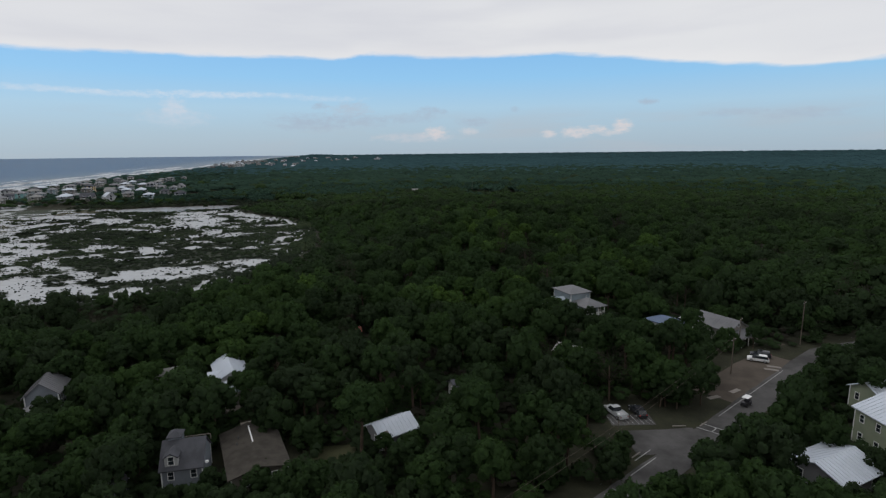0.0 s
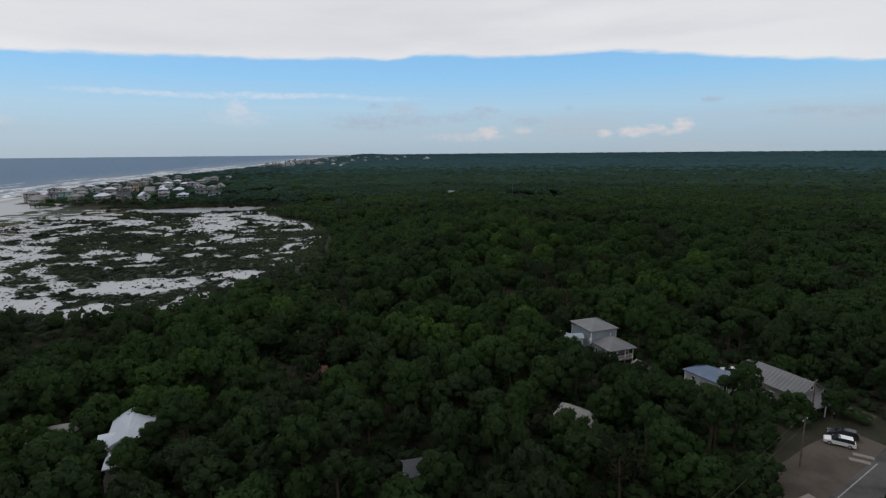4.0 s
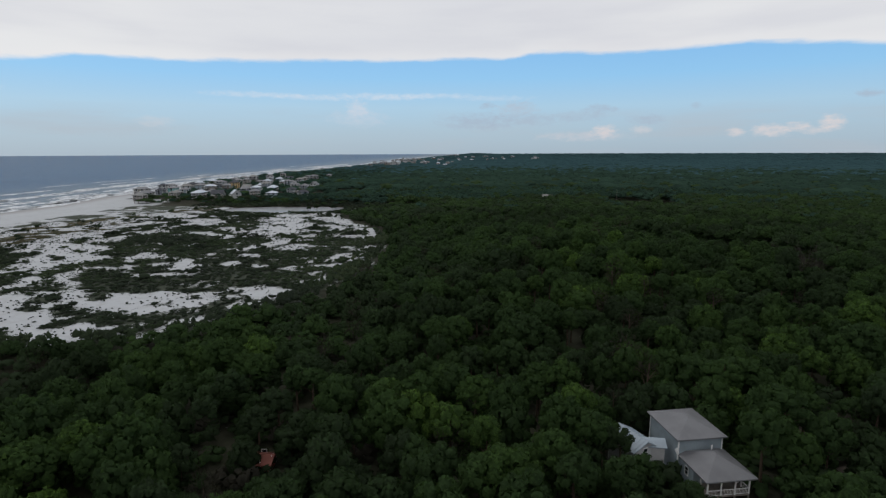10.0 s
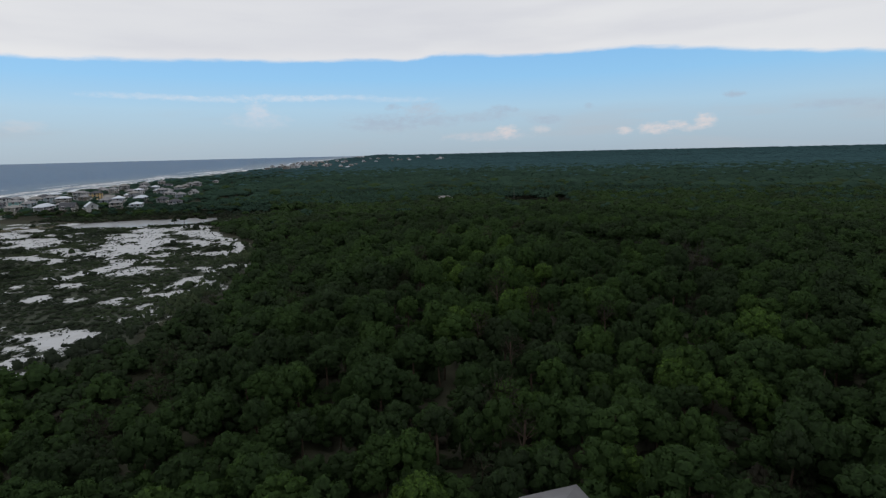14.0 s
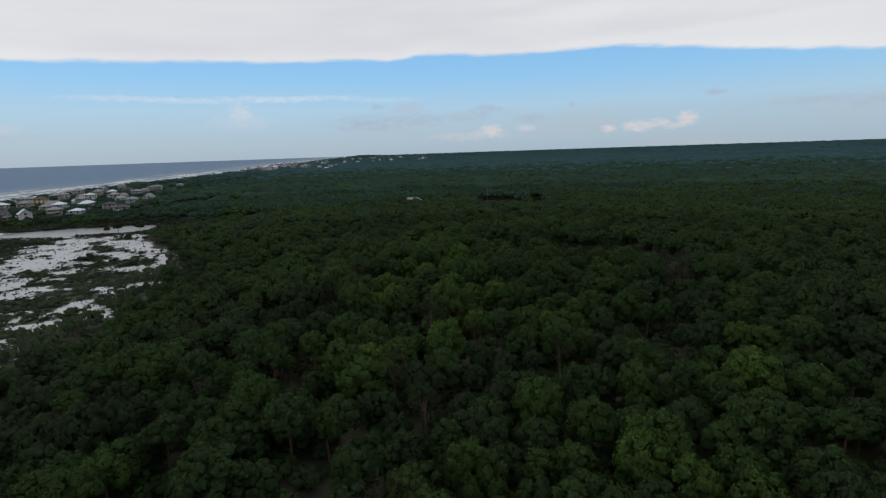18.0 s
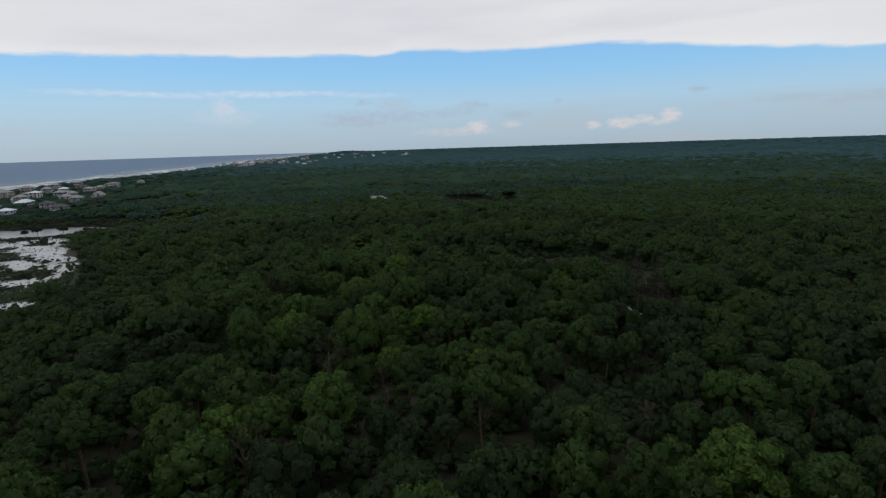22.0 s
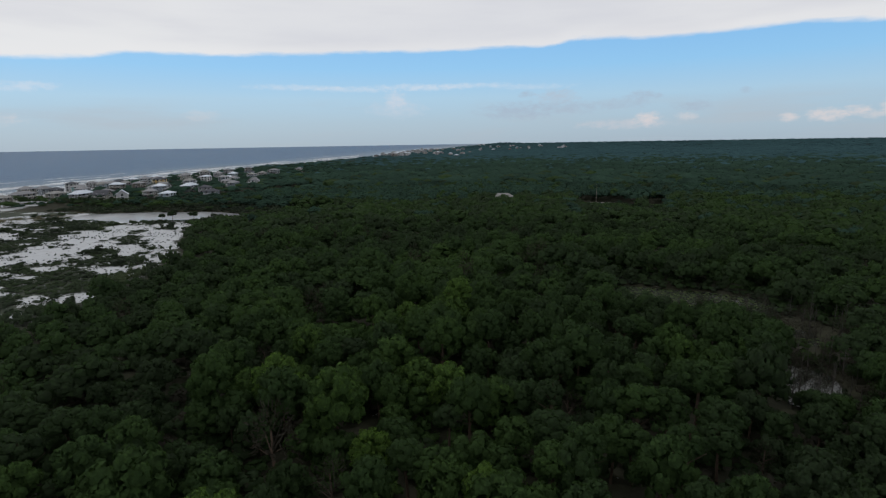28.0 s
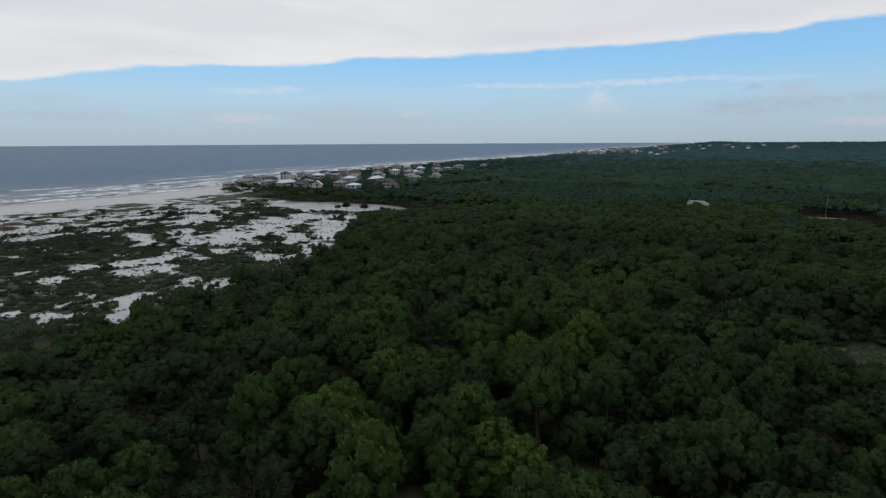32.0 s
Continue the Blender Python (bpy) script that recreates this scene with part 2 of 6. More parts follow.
def water_material(name, colour, rough, scale, strength, gloss=0.5, shoal=(0.17, 0.20, 0.205)):
    m, n, b = material(name, rough, gloss)
    p = spot(n)
    q = n.add("ShaderNodeMapping")
    n.put(q.inputs["Vector"], p)
    q.inputs["Rotation"].default_value, q.inputs["Scale"].default_value = (0, 0, radians(-18)), (2.6, 1.0, 1.0)
    w = n.noise(q.outputs[0], scale, 6.0, 0.6)
    broad = n.noise(q.outputs[0], scale * 0.09, 4.0)
    streak = n.step(n.noise(q.outputs[0], scale * 0.3, 7.0, 0.75), 0.44, 0.66)
    tone = n.mix(broad, colour, tuple(c * 1.7 for c in colour))
    swell = n.step(n.noise(q.outputs[0], scale * 0.03, 7.0, 0.7), 0.40, 0.66)
    tone = n.mix(n.math("MULTIPLY", swell, 0.8), tone, tuple(1.5 * c + 0.08 * sum(colour) for c in colour))
    tone = n.mix(n.attribute("shoal"), tone, shoal)
    n.put(b.inputs["Base Color"], n.mix(n.math("MULTIPLY", streak, 0.4), tone, tuple(1.5 * c + 0.15 * sum(colour) for c in colour)))
    b.inputs["IOR"].default_value = 1.33
    bump(n, b, w, strength, 1.0)
    return m


def foam_material():
    m, n, b = material("sea_foam", 0.9, 0.1)
    b.inputs["Base Color"].default_value = (0.66, 0.68, 0.70, 1)
    p = spot(n)
    hole = n.step(n.noise(p, 0.12, 6.0, 0.7), 0.34, 0.56)
    clear = n.add("ShaderNodeBsdfTransparent")
    blend = n.add("ShaderNodeMixShader")
    n.put(blend.inputs[0], hole)
    n.put(blend.inputs[1], clear.outputs[0])
    n.put(blend.inputs[2], b.outputs[0])
    out = n.t.nodes["Material Output"]
    n.put(out.inputs[0], blend.outputs[0])
    return m


G1, G2, G3, G4 = (0.0310, 0.0460, 0.0240), (0.0375, 0.0660, 0.0245), (0.0510, 0.0920, 0.0250), (0.0920, 0.1580, 0.0290)
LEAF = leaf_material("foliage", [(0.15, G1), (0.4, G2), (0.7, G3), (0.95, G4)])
# leaves further off: distance haze put into the base colour as a bluer green
MIDLEAF = leaf_material("mid_haze_foliage", [(0.15, (0.0345, 0.0600, 0.0450)), (0.4, (0.0450, 0.0820, 0.0600)), (0.7, (0.0565, 0.1020, 0.0720)), (0.95, (0.0710, 0.1230, 0.0810))], patch=0.01, gloss=0.0)
FARLEAF = leaf_material("far_haze_foliage", [(0.15, (0.0484, 0.0962, 0.1048)), (0.4, (0.0620, 0.1225, 0.1336)), (0.7, (0.0756, 0.1444, 0.1545)), (0.95, (0.0907, 0.1633, 0.1702))], patch=0.004, gloss=0.0)
SCRUB = leaf_material("dune_scrub", [(0.05, (0.0255, 0.0330, 0.0235)), (0.35, (0.0370, 0.0500, 0.0310)), (0.65, (0.0490, 0.0710, 0.0360)), (0.95, (0.0830, 0.1020, 0.0540))], 0.85)
GRASS = leaf_material("beach_grass", [(0.1, (0.0935, 0.0935, 0.0550)), (0.5, (0.1430, 0.1320, 0.0825)), (0.9, (0.2090, 0.1870, 0.1210))], 0.9)
DRYLEAF = leaf_material("dry_foliage", [(0.1, (0.0364, 0.0350, 0.0266)), (0.5, (0.0532, 0.0490, 0.0378)), (0.9, (0.0770, 0.0700, 0.0560))], 0.8)
BARK = paint("bark", (0.085, 0.062, 0.046), 0.9, 0.45, 1.5, 0.1)
GROUND = ground_material()
SEA = water_material("sea_water", (0.014, 0.053, 0.110), 0.35, 0.16, 0.8, 0.06)
SHALLOW = water_material("shallow_lake_water", (0.14, 0.145, 0.15), 0.25, 0.4, 0.006)
POND = water_material("still_water", (0.02, 0.022, 0.018), 0.08, 0.4, 0.08)
FOAM = foam_material()
ASPHALT = paint("asphalt", (0.092, 0.089, 0.087), 0.9, 0.5, 0.16, 0.15)
DIRT = paint("sandy_dirt", (0.095, 0.080, 0.066), 0.95, 0.35, 0.15, 0.1)
LINE = paint("road_paint", (0.30, 0.30, 0.295), 0.8, 0.4, 0.6)
METAL_WHITE = paint("white_metal_roofing", (0.50, 0.54, 0.60), 0.45, 0.14, 0.25, 0.3)
METAL_PALE = paint("pale_blue_metal_roofing", (0.30, 0.35, 0.39), 0.5, 0.2, 0.25, 0.3)
METAL_GREY = paint("grey_metal_roofing", (0.150, 0.151, 0.158), 0.5, 0.2, 0.3, 0.3)
SHINGLE = paint("asphalt_shingle", (0.062, 0.056, 0.048), 0.9, 0.35, 0.6, 0.1)
GLASS = paint("dark_window_glass", (0.02, 0.025, 0.03), 0.08, 0.1, 1.0, 0.6)
TRIM = paint("white_trim", (0.74, 0.74, 0.73), 0.55, 0.12, 0.8)
WOOD = paint("weathered_deck_wood", (0.26, 0.23, 0.20), 0.85, 0.3, 0.9, 0.15)


# ---- meshes ----
def mesh_from(name, verts, faces, mats, smooth=False, tint=None, normals=None, leaf=None):
    """verts (n, 3) and triangles (m, 3) as arrays."""
    me = bpy.data.meshes.new(name)
    v, f = np.asarray(verts, np.float32), np.asarray(faces, np.int32)
    me.vertices.add(len(v))
    me.vertices.foreach_set("co", v.ravel())
    k = f.shape[1]
    me.loops.add(f.size)
    me.loops.foreach_set("vertex_index", f.ravel())
    me.polygons.add(len(f))
    me.polygons.foreach_set("loop_start", np.arange(0, f.size, k, dtype=np.int32))
    me.polygons.foreach_set("use_smooth", np.full(len(f), smooth))
    if tint is not None:
        me.attributes.new("tint", "FLOAT", "POINT").data.foreach_set("value", np.asarray(tint, np.float32))
    if leaf is not None:
        me.attributes.new("leaf", "FLOAT", "POINT").data.foreach_set("value", np.asarray(leaf, np.float32))
    me.materials.append(mats)
    if normals is not None:
        me.attributes.new("custom_normal", "FLOAT_VECTOR", "POINT").data.foreach_set("vector", np.asarray(normals, np.float32).ravel())
    me.update()
    me.validate()
    return me


def part(name, me, parent=None, label="", m=None):
    ob = new(name, me)
    if m is not None:
        ob.matrix_basis = m
    ob.parent = parent
    if label:
        ob["label"] = label
    return ob


def thing(name, label, category, m, group="", kind=""):
    ob = new(name)
    ob.matrix_basis = m
    return tagged(ob, label, category, group, kind)


# ---- the lie of the land ----
SHORE_Y = [-3000, 0, 300, 400, 456, 530, 600, 740, 900, 1030, 1250, 1390, 1700, 2060, 2340, 2875, 3413, 4400, 5200]
SHORE_X = [-330, -440, -455, -465, -482, -518, -545, -605, -640, -690, -745, -785, -855, -922, -1003, -1107, -1166, -1225, -1280]
EDGE_Y = [-3000, -200, 100, 150, 176, 190, 205, 225, 250, 275, 292, 318, 350, 388, 416, 440, 470, 5200]
EDGE_X = [60, -205, -160, -126, -90, -72, -66, -63, -64, -68, -70, -74, -92, -118, -145, -168, -172, -172]
CENTRE = np.array((40.0, 140.0))
RIM = 4600.0


def fbm(x, y, size, seed=0.0, octaves=3):
    """Smooth value noise on arrays, about -1 to 1."""
    out, amp, total = 0.0, 1.0, 0.0
    for k in range(octaves):
        u, v = x / size + seed * 17.3 + k * 5.1, y / size - seed * 9.7 + k * 3.7
        i, j = np.floor(u), np.floor(v)
        a, b = u - i, v - j
        a, b = a * a * (3 - 2 * a), b * b * (3 - 2 * b)

        def h(p, q):
            s = np.sin(p * 127.1 + q * 311.7 + seed * 74.7) * 43758.5453
            return (s - np.floor(s)) * 2 - 1

        out = out + amp * ((h(i, j) * (1 - a) + h(i + 1, j) * a) * (1 - b) + (h(i, j + 1) * (1 - a) + h(i + 1, j + 1) * a) * b)
        total, amp, size = total + amp, amp * 0.5, size * 0.5
    return out / total * 1.3


def ease(v, lo, hi):
    t = np.clip((v - lo) / (hi - lo), 0, 1)
    return t * t * (3 - 2 * t)


def shore(y):
    return np.interp(y, SHORE_Y, SHORE_X)


def edge(y):
    return np.interp(y, EDGE_Y, EDGE_X)


def lift(x, y):
    """Raises the far land and sea so their rim meets the horizon in the camera's view."""
    r = np.hypot(x - CENTRE[0], y - CENTRE[1])
    return 34.0 * np.clip((r - 1500) / (RIM - 1500), 0, 1.1) ** 2


def lake(x, y):
    """Below 1 inside the dune lake."""
    u, v = (x + 234) * 0.95 + (y - 478) * 0.3, (y - 478) * 0.95 - (x + 234) * 0.3
    return np.sqrt((u / 53) ** 2 + (v / 21) ** 2) + 0.18 * fbm(x, y, 22, 4.0)


def pond(x, y):
    a = np.sqrt(((x - 91) / 24) ** 2 + ((y - 392) / 12) ** 2)
    b = np.minimum(np.sqrt(((x - 116) / 9) ** 2 + ((y - 364) / 17) ** 2), np.sqrt(((x - 109) / 5.5) ** 2 + ((y - 334) / 11) ** 2))
    c = np.sqrt(((x - 64) / 22) ** 2 + ((y - 651) / 11) ** 2)
    return np.minimum(np.minimum(a, b), c) + 0.3 * fbm(x, y, 14, 9.0)


# blown-out sand among the scrub, and scrubby dune tops in it: x, y, half axes, turn
SAND_SOUTH = [(-130, 194, 35, 17, 33), (-115, 172, 9, 5, 4), (-104, 178, 4, 2, 11), (-85, 190, 11, 4, 81), (-82, 210, 8, 3, 111), (-80, 224, 14, 6, 101), (-78, 244, 10, 5, 63), (-80, 270, 7, 3, 113),
              (-82, 292, 7, 2.5, 96), (-107, 364, 26, 3, 119), (-140, 255, 15, 5, 148), (-174, 263, 8, 5, 138), (-141, 237, 9, 5, 29), (-147, 296, 8, 6, 81), (-140, 316, 14, 6, 94), (-106, 302, 6, 4, 66), (-128, 264, 5, 3, 106)]
SAND_WEST = [(-192, 398, 52, 18, 110), (-150, 405, 35, 14, 144), (-180, 448, 24, 5, 129), (-230, 328, 20, 6, 150), (-232, 304, 13, 7, 126), (-222, 264, 63, 17, 138), (-178, 214, 12, 6, 133),
             (-274, 352, 21, 10, 48), (-306, 404, 19, 18, 71), (-244, 381, 15, 10, 113), (-270, 300, 46, 22, 138), (-236, 278, 24, 9, 138), (-276, 345, 24, 10, 60), (-154, 186, 26, 12, 140), (-176, 232, 20, 6, 138)]
SAND_MIDDLE = [(-74, 284, 6, 1.5, 119), (-80, 297, 5, 1.4, 119), (-144, 295, 7, 4, 142), (-125, 303, 13, 10, 76), (-112, 300, 7, 3, 141), (-91, 293, 5, 3, 131), (-104, 283, 7, 2, 16), (-132, 330, 8, 3, 59),
               (-82, 318, 4, 3, 122), (-88, 338, 4, 3, 135), (-72, 302, 4, 2, 67)]
SAND_NORTH = [(-174, 376, 43, 18, 117), (-142, 390, 30, 13, 138), (-138, 346, 9, 7, 108), (-200, 350, 11, 8, 150), (-200, 331, 14, 5, 3), (-238, 322, 11, 4, 146), (-231, 374, 18, 10, 58), (-305, 352, 20, 14, 49)]
DUNE_LUMPS = [(-246, 289, 15, 4, 142), (-227, 288, 13, 5, 138), (-212, 250, 9, 4, 151), (-188, 234, 12, 6, 134), (-198, 228, 7, 3, 139), (-164, 204, 8, 3, 147), (-136, 207, 6, 3, 143), (-143, 190, 5, 3, 158)]


def inside(x, y, ovals):
    """1 at the heart of the nearest oval, 0 on its rim, below 0 outside."""
    best = np.full(np.shape(x), -9.0)
    for cx, cy, ax, ay, turn in ovals:
        c, k = math.cos(radians(turn)), math.sin(radians(turn))
        u, v = (x - cx) * c + (y - cy) * k, -(x - cx) * k + (y - cy) * c
        best = np.maximum(best, 1 - np.sqrt((u / ax) ** 2 + (v / ay) ** 2))
    return best


def sandiness(x, y):
    """Above 0 on open sand within the dunes."""
    s = np.full(np.shape(x), -0.66) + 0.68 * ease(-x, 205, 295) + 0.15 * fbm(x, y, 70, 14.0, 2)
    s = np.maximum(s, np.clip(-0.10 + 1.2 * inside(x, y, SAND_SOUTH + SAND_WEST + SAND_MIDDLE + SAND_NORTH), -9, 0.46))
    s = s - 1.1 * ease(inside(x, y, DUNE_LUMPS), -0.1, 0.3)
    front = x - shore(y)
    s = np.maximum(s, ease(front, 112, 78) * 1.6 - 0.5) - 0.45 * ease(front, 80, 100) * ease(front, 205, 150) * ease(fbm(x, y, 40, 51.0), -0.45, 0.1)
    return s + 0.62 * fbm(x * 0.7, y, 17, 2.0, 4) + 0.85 * fbm(x * 0.8, y, 6, 3.0, 2)


def bank(x, y):
    """1 on the sandy rim of the lake."""
    return ease(lake(x, y), 1.42, 1.3) * ease(0.3 * (x + 238) - (y - 475), -4, 4)


def dune(x, y):
    """1 in the dune field and on the beach, 0 in the woods."""
    e = edge(y) + 6 * fbm(x, y, 20, 6.0)
    d = ease(e - x, -2, 4) * (1 - ease(y - 0.25 * (x + 236), 486, 494))
    beach = ease(shore(y) + np.where(y > 520, 45, 118) - x, -5, 5)
    return np.maximum(d, beach)


def height(x, y):
    d = ease(edge(y) - x, -45, 5) * (1 - ease(y, 520, 600))
    d = np.maximum(d, ease(shore(y) + 260 - x, -80, 40))
    z = -5.0 + 5.0 * d + 0.8 * d * fbm(x, y, 40, 1.0) + 0.25 * fbm(x, y, 120, 5.0)
    front = x - shore(y)
    z = np.where(front < 110, np.minimum(z, -2.2 + front * 0.022), z)
    z = np.where(front < 0, np.maximum(-7, -2.2 + front * 0.03), z)
    z = np.minimum(z, np.where(lake(x, y) < 1.5, -0.9 - 1.4 * ease(lake(x, y), 1.35, 1.05), 99))
    z = np.minimum(z, np.where(pond(x, y) < 1.3, -5.2 - 0.8 * ease(pond(x, y), 1.2, 0.9), 99))
    town = ease(np.hypot((x - 55) / 85, (y - 105) / 75), 1.25, 0.9)
    z = z * (1 - town) - 5.0 * town
    return z + lift(x, y)


def axis(lo, hi, fine_lo, fine_hi, fine, grow=1.16):
    a = list(np.arange(fine_lo, fine_hi + 0.1, fine))
    s = fine
    while a[-1] < hi:
        s *= grow
        a.append(min(a[-1] + s, hi))
    s = fine
    while a[0] > lo:
        s *= grow
        a.insert(0, max(a[0] - s, lo))
    return np.array(a)


def sheet(name, xs, ys, zf, keep=None):
    x, y = np.meshgrid(xs, ys)
    z = zf(x, y)
    nx, ny = len(xs), len(ys)
    i = (np.arange(ny - 1)[:, None] * nx + np.arange(nx - 1)).ravel()
    f = np.stack([i, i + 1, i + nx + 1, i + nx], -1)
    if keep is not None:
        ok = keep(x, y).ravel()
        f = f[ok[f].any(-1)]
    v = np.stack([x.ravel(), y.ravel(), z.ravel()], -1)
    away = np.hypot(v[:, 0] - CENTRE[0], v[:, 1] - CENTRE[1])
    pull = np.minimum(1.0, RIM / np.maximum(away, 1.0))
    v[:, :2] = CENTRE + (v[:, :2] - CENTRE) * pull[:, None]
    v[:, 2] = np.where(pull < 1, zf(v[:, 0], v[:, 1]), v[:, 2])
    used = np.unique(f)
    back = np.zeros(len(v), int)
    back[used] = np.arange(len(used))
    return v[used], back[f]


round_ok = lambda x, y: np.hypot(x - CENTRE[0], y - CENTRE[1]) < RIM
v, f = sheet("ground", axis(-4600, 4700, -420, -40, 2.1, 1.12), axis(-4500, 4800, 130, 510, 2.1, 1.12), height, round_ok)
me = mesh_from("ground", v, f, GROUND, True)
gx, gy = v[:, 0].astype(float), v[:, 1].astype(float)
sand = dune(gx, gy) * np.where(gx - shore(gy) < 80, 1.0, np.clip(0.6 + 1.2 * sandiness(gx, gy), 0, 1))
sand = np.maximum(sand, bank(gx, gy))
me.attributes.new("sand", "FLOAT", "POINT").data.foreach_set("value", sand.astype(np.float32))
me.attributes.new("dune", "FLOAT", "POINT").data.foreach_set("value", dune(gx, gy).astype(np.float32))
me.attributes.new("wet", "FLOAT", "POINT").data.foreach_set("value", (ease(gx - shore(gy), 30, 4) * 0.8).astype(np.float32))
tagged(new("ground", me), "pale dune sand and dark leafy woodland soil", "ground", kind="structure")

v, f = sheet("sea", axis(-4600, 300, -1000, -400, 20.0), axis(-4500, 4800, 100, 1500, 25.0), lambda x, y: -2.25 + lift(x, y), lambda x, y: round_ok(x, y) & (x < shore(y) + 40))
me = mesh_from("sea", v, f, SEA, True)
out = shore(v[:, 1].astype(float)) - v[:, 0] + 40 * fbm(v[:, 0].astype(float), v[:, 1].astype(float), 160, 63.0)
me.attributes.new("shoal", "FLOAT", "POINT").data.foreach_set("value", (0.7 * ease(out, 330, 10)).astype(np.float32))
tagged(new("sea", me), "grey-blue choppy sea reaching to the horizon", "sea", kind="structure")


def disc(name, fn, lo, hi, z, mat, label, grow=1.0):
    v, f = sheet(name, np.arange(lo[0], hi[0], 2.0), np.arange(lo[1], hi[1], 2.0), lambda x, y: x * 0 + z, lambda x, y: fn(x, y) < grow)
    return tagged(new(name, mesh_from(name, v, f, mat, True)), label, "water", kind="structure")


disc("lake_water", lake, (-320, 425), (-150, 535), -1.55, SHALLOW, "still pale dune lake behind the beach", 1.26)
disc("pond_water", pond, (50, 306), (160, 425), -5.55, POND, "dark marshy pond among the trees", 1.15)
disc("pond_water", pond, (20, 615), (125, 690), -5.55, POND, "small far pond in the woods", 1.15)

# lines of broken surf along the shore
rs = np.random.default_rng(5)
V, F = [], []
for off, width, share in ((-6, 26, 1.0), (-16, 26, 1.0), (-32, 20, 0.8), (-52, 20, 0.8), (-74, 16, 0.6), (-95, 34, 0.85), (-108, 26, 0.6), (-150, 14, 0.35), (-200, 12, 0.25)):
    y = 60.0
    while y < (3600 if off > -20 else 1900):
        span = rs.uniform(25, 90) * (1 + y / 900)
        if rs.random() < share:
            ys = np.linspace(y, y + span, 14)
            mid = shore(ys) + off + 5 * fbm(ys, ys * 0 + off, 60, 8.0)
            half = width * 0.5 * np.sin(np.linspace(0.05, math.pi - 0.05, 14)) ** 0.6 * (0.6 + 0.5 * rs.random(14))
            z = -2.05 + lift(mid, ys)
            if off > -5:
                z = np.maximum(z, -1.95)
            b = len(V) * 0 + sum(len(k) for k in V)
            V.append(np.stack([np.r_[mid - half, mid + half], np.r_[ys, ys], np.r_[z, z]], -1))
            k = np.arange(13) + b
            F.append(np.stack([k, k + 14, k + 15, k + 1], -1))
        y += span * rs.uniform(0.7, 1.2)
tagged(new("surf", mesh_from("surf", np.concatenate(V), np.concatenate(F), FOAM, True)), "white broken surf lines along the beach", "surf", kind="stuff")


# ---- woods ----
def icosphere(level):
    bm = bmesh.new()
    bmesh.ops.create_icosphere(bm, subdivisions=level, radius=1.0)
    bm.verts.index_update()
    v = np.array([p.co for p in bm.verts])
    f = np.array([[p.index for p in q.verts] for q in bm.faces])
    bm.free()
    return v, f


ICO1 = icosphere(1)
rt = np.random.default_rng(11)


def join(pieces):
    V, F, at = [], [], 0
    for v, f in pieces:
        V.append(v)
        F.append(f + at)
        at += len(v)
    return np.concatenate(V), np.concatenate(F)


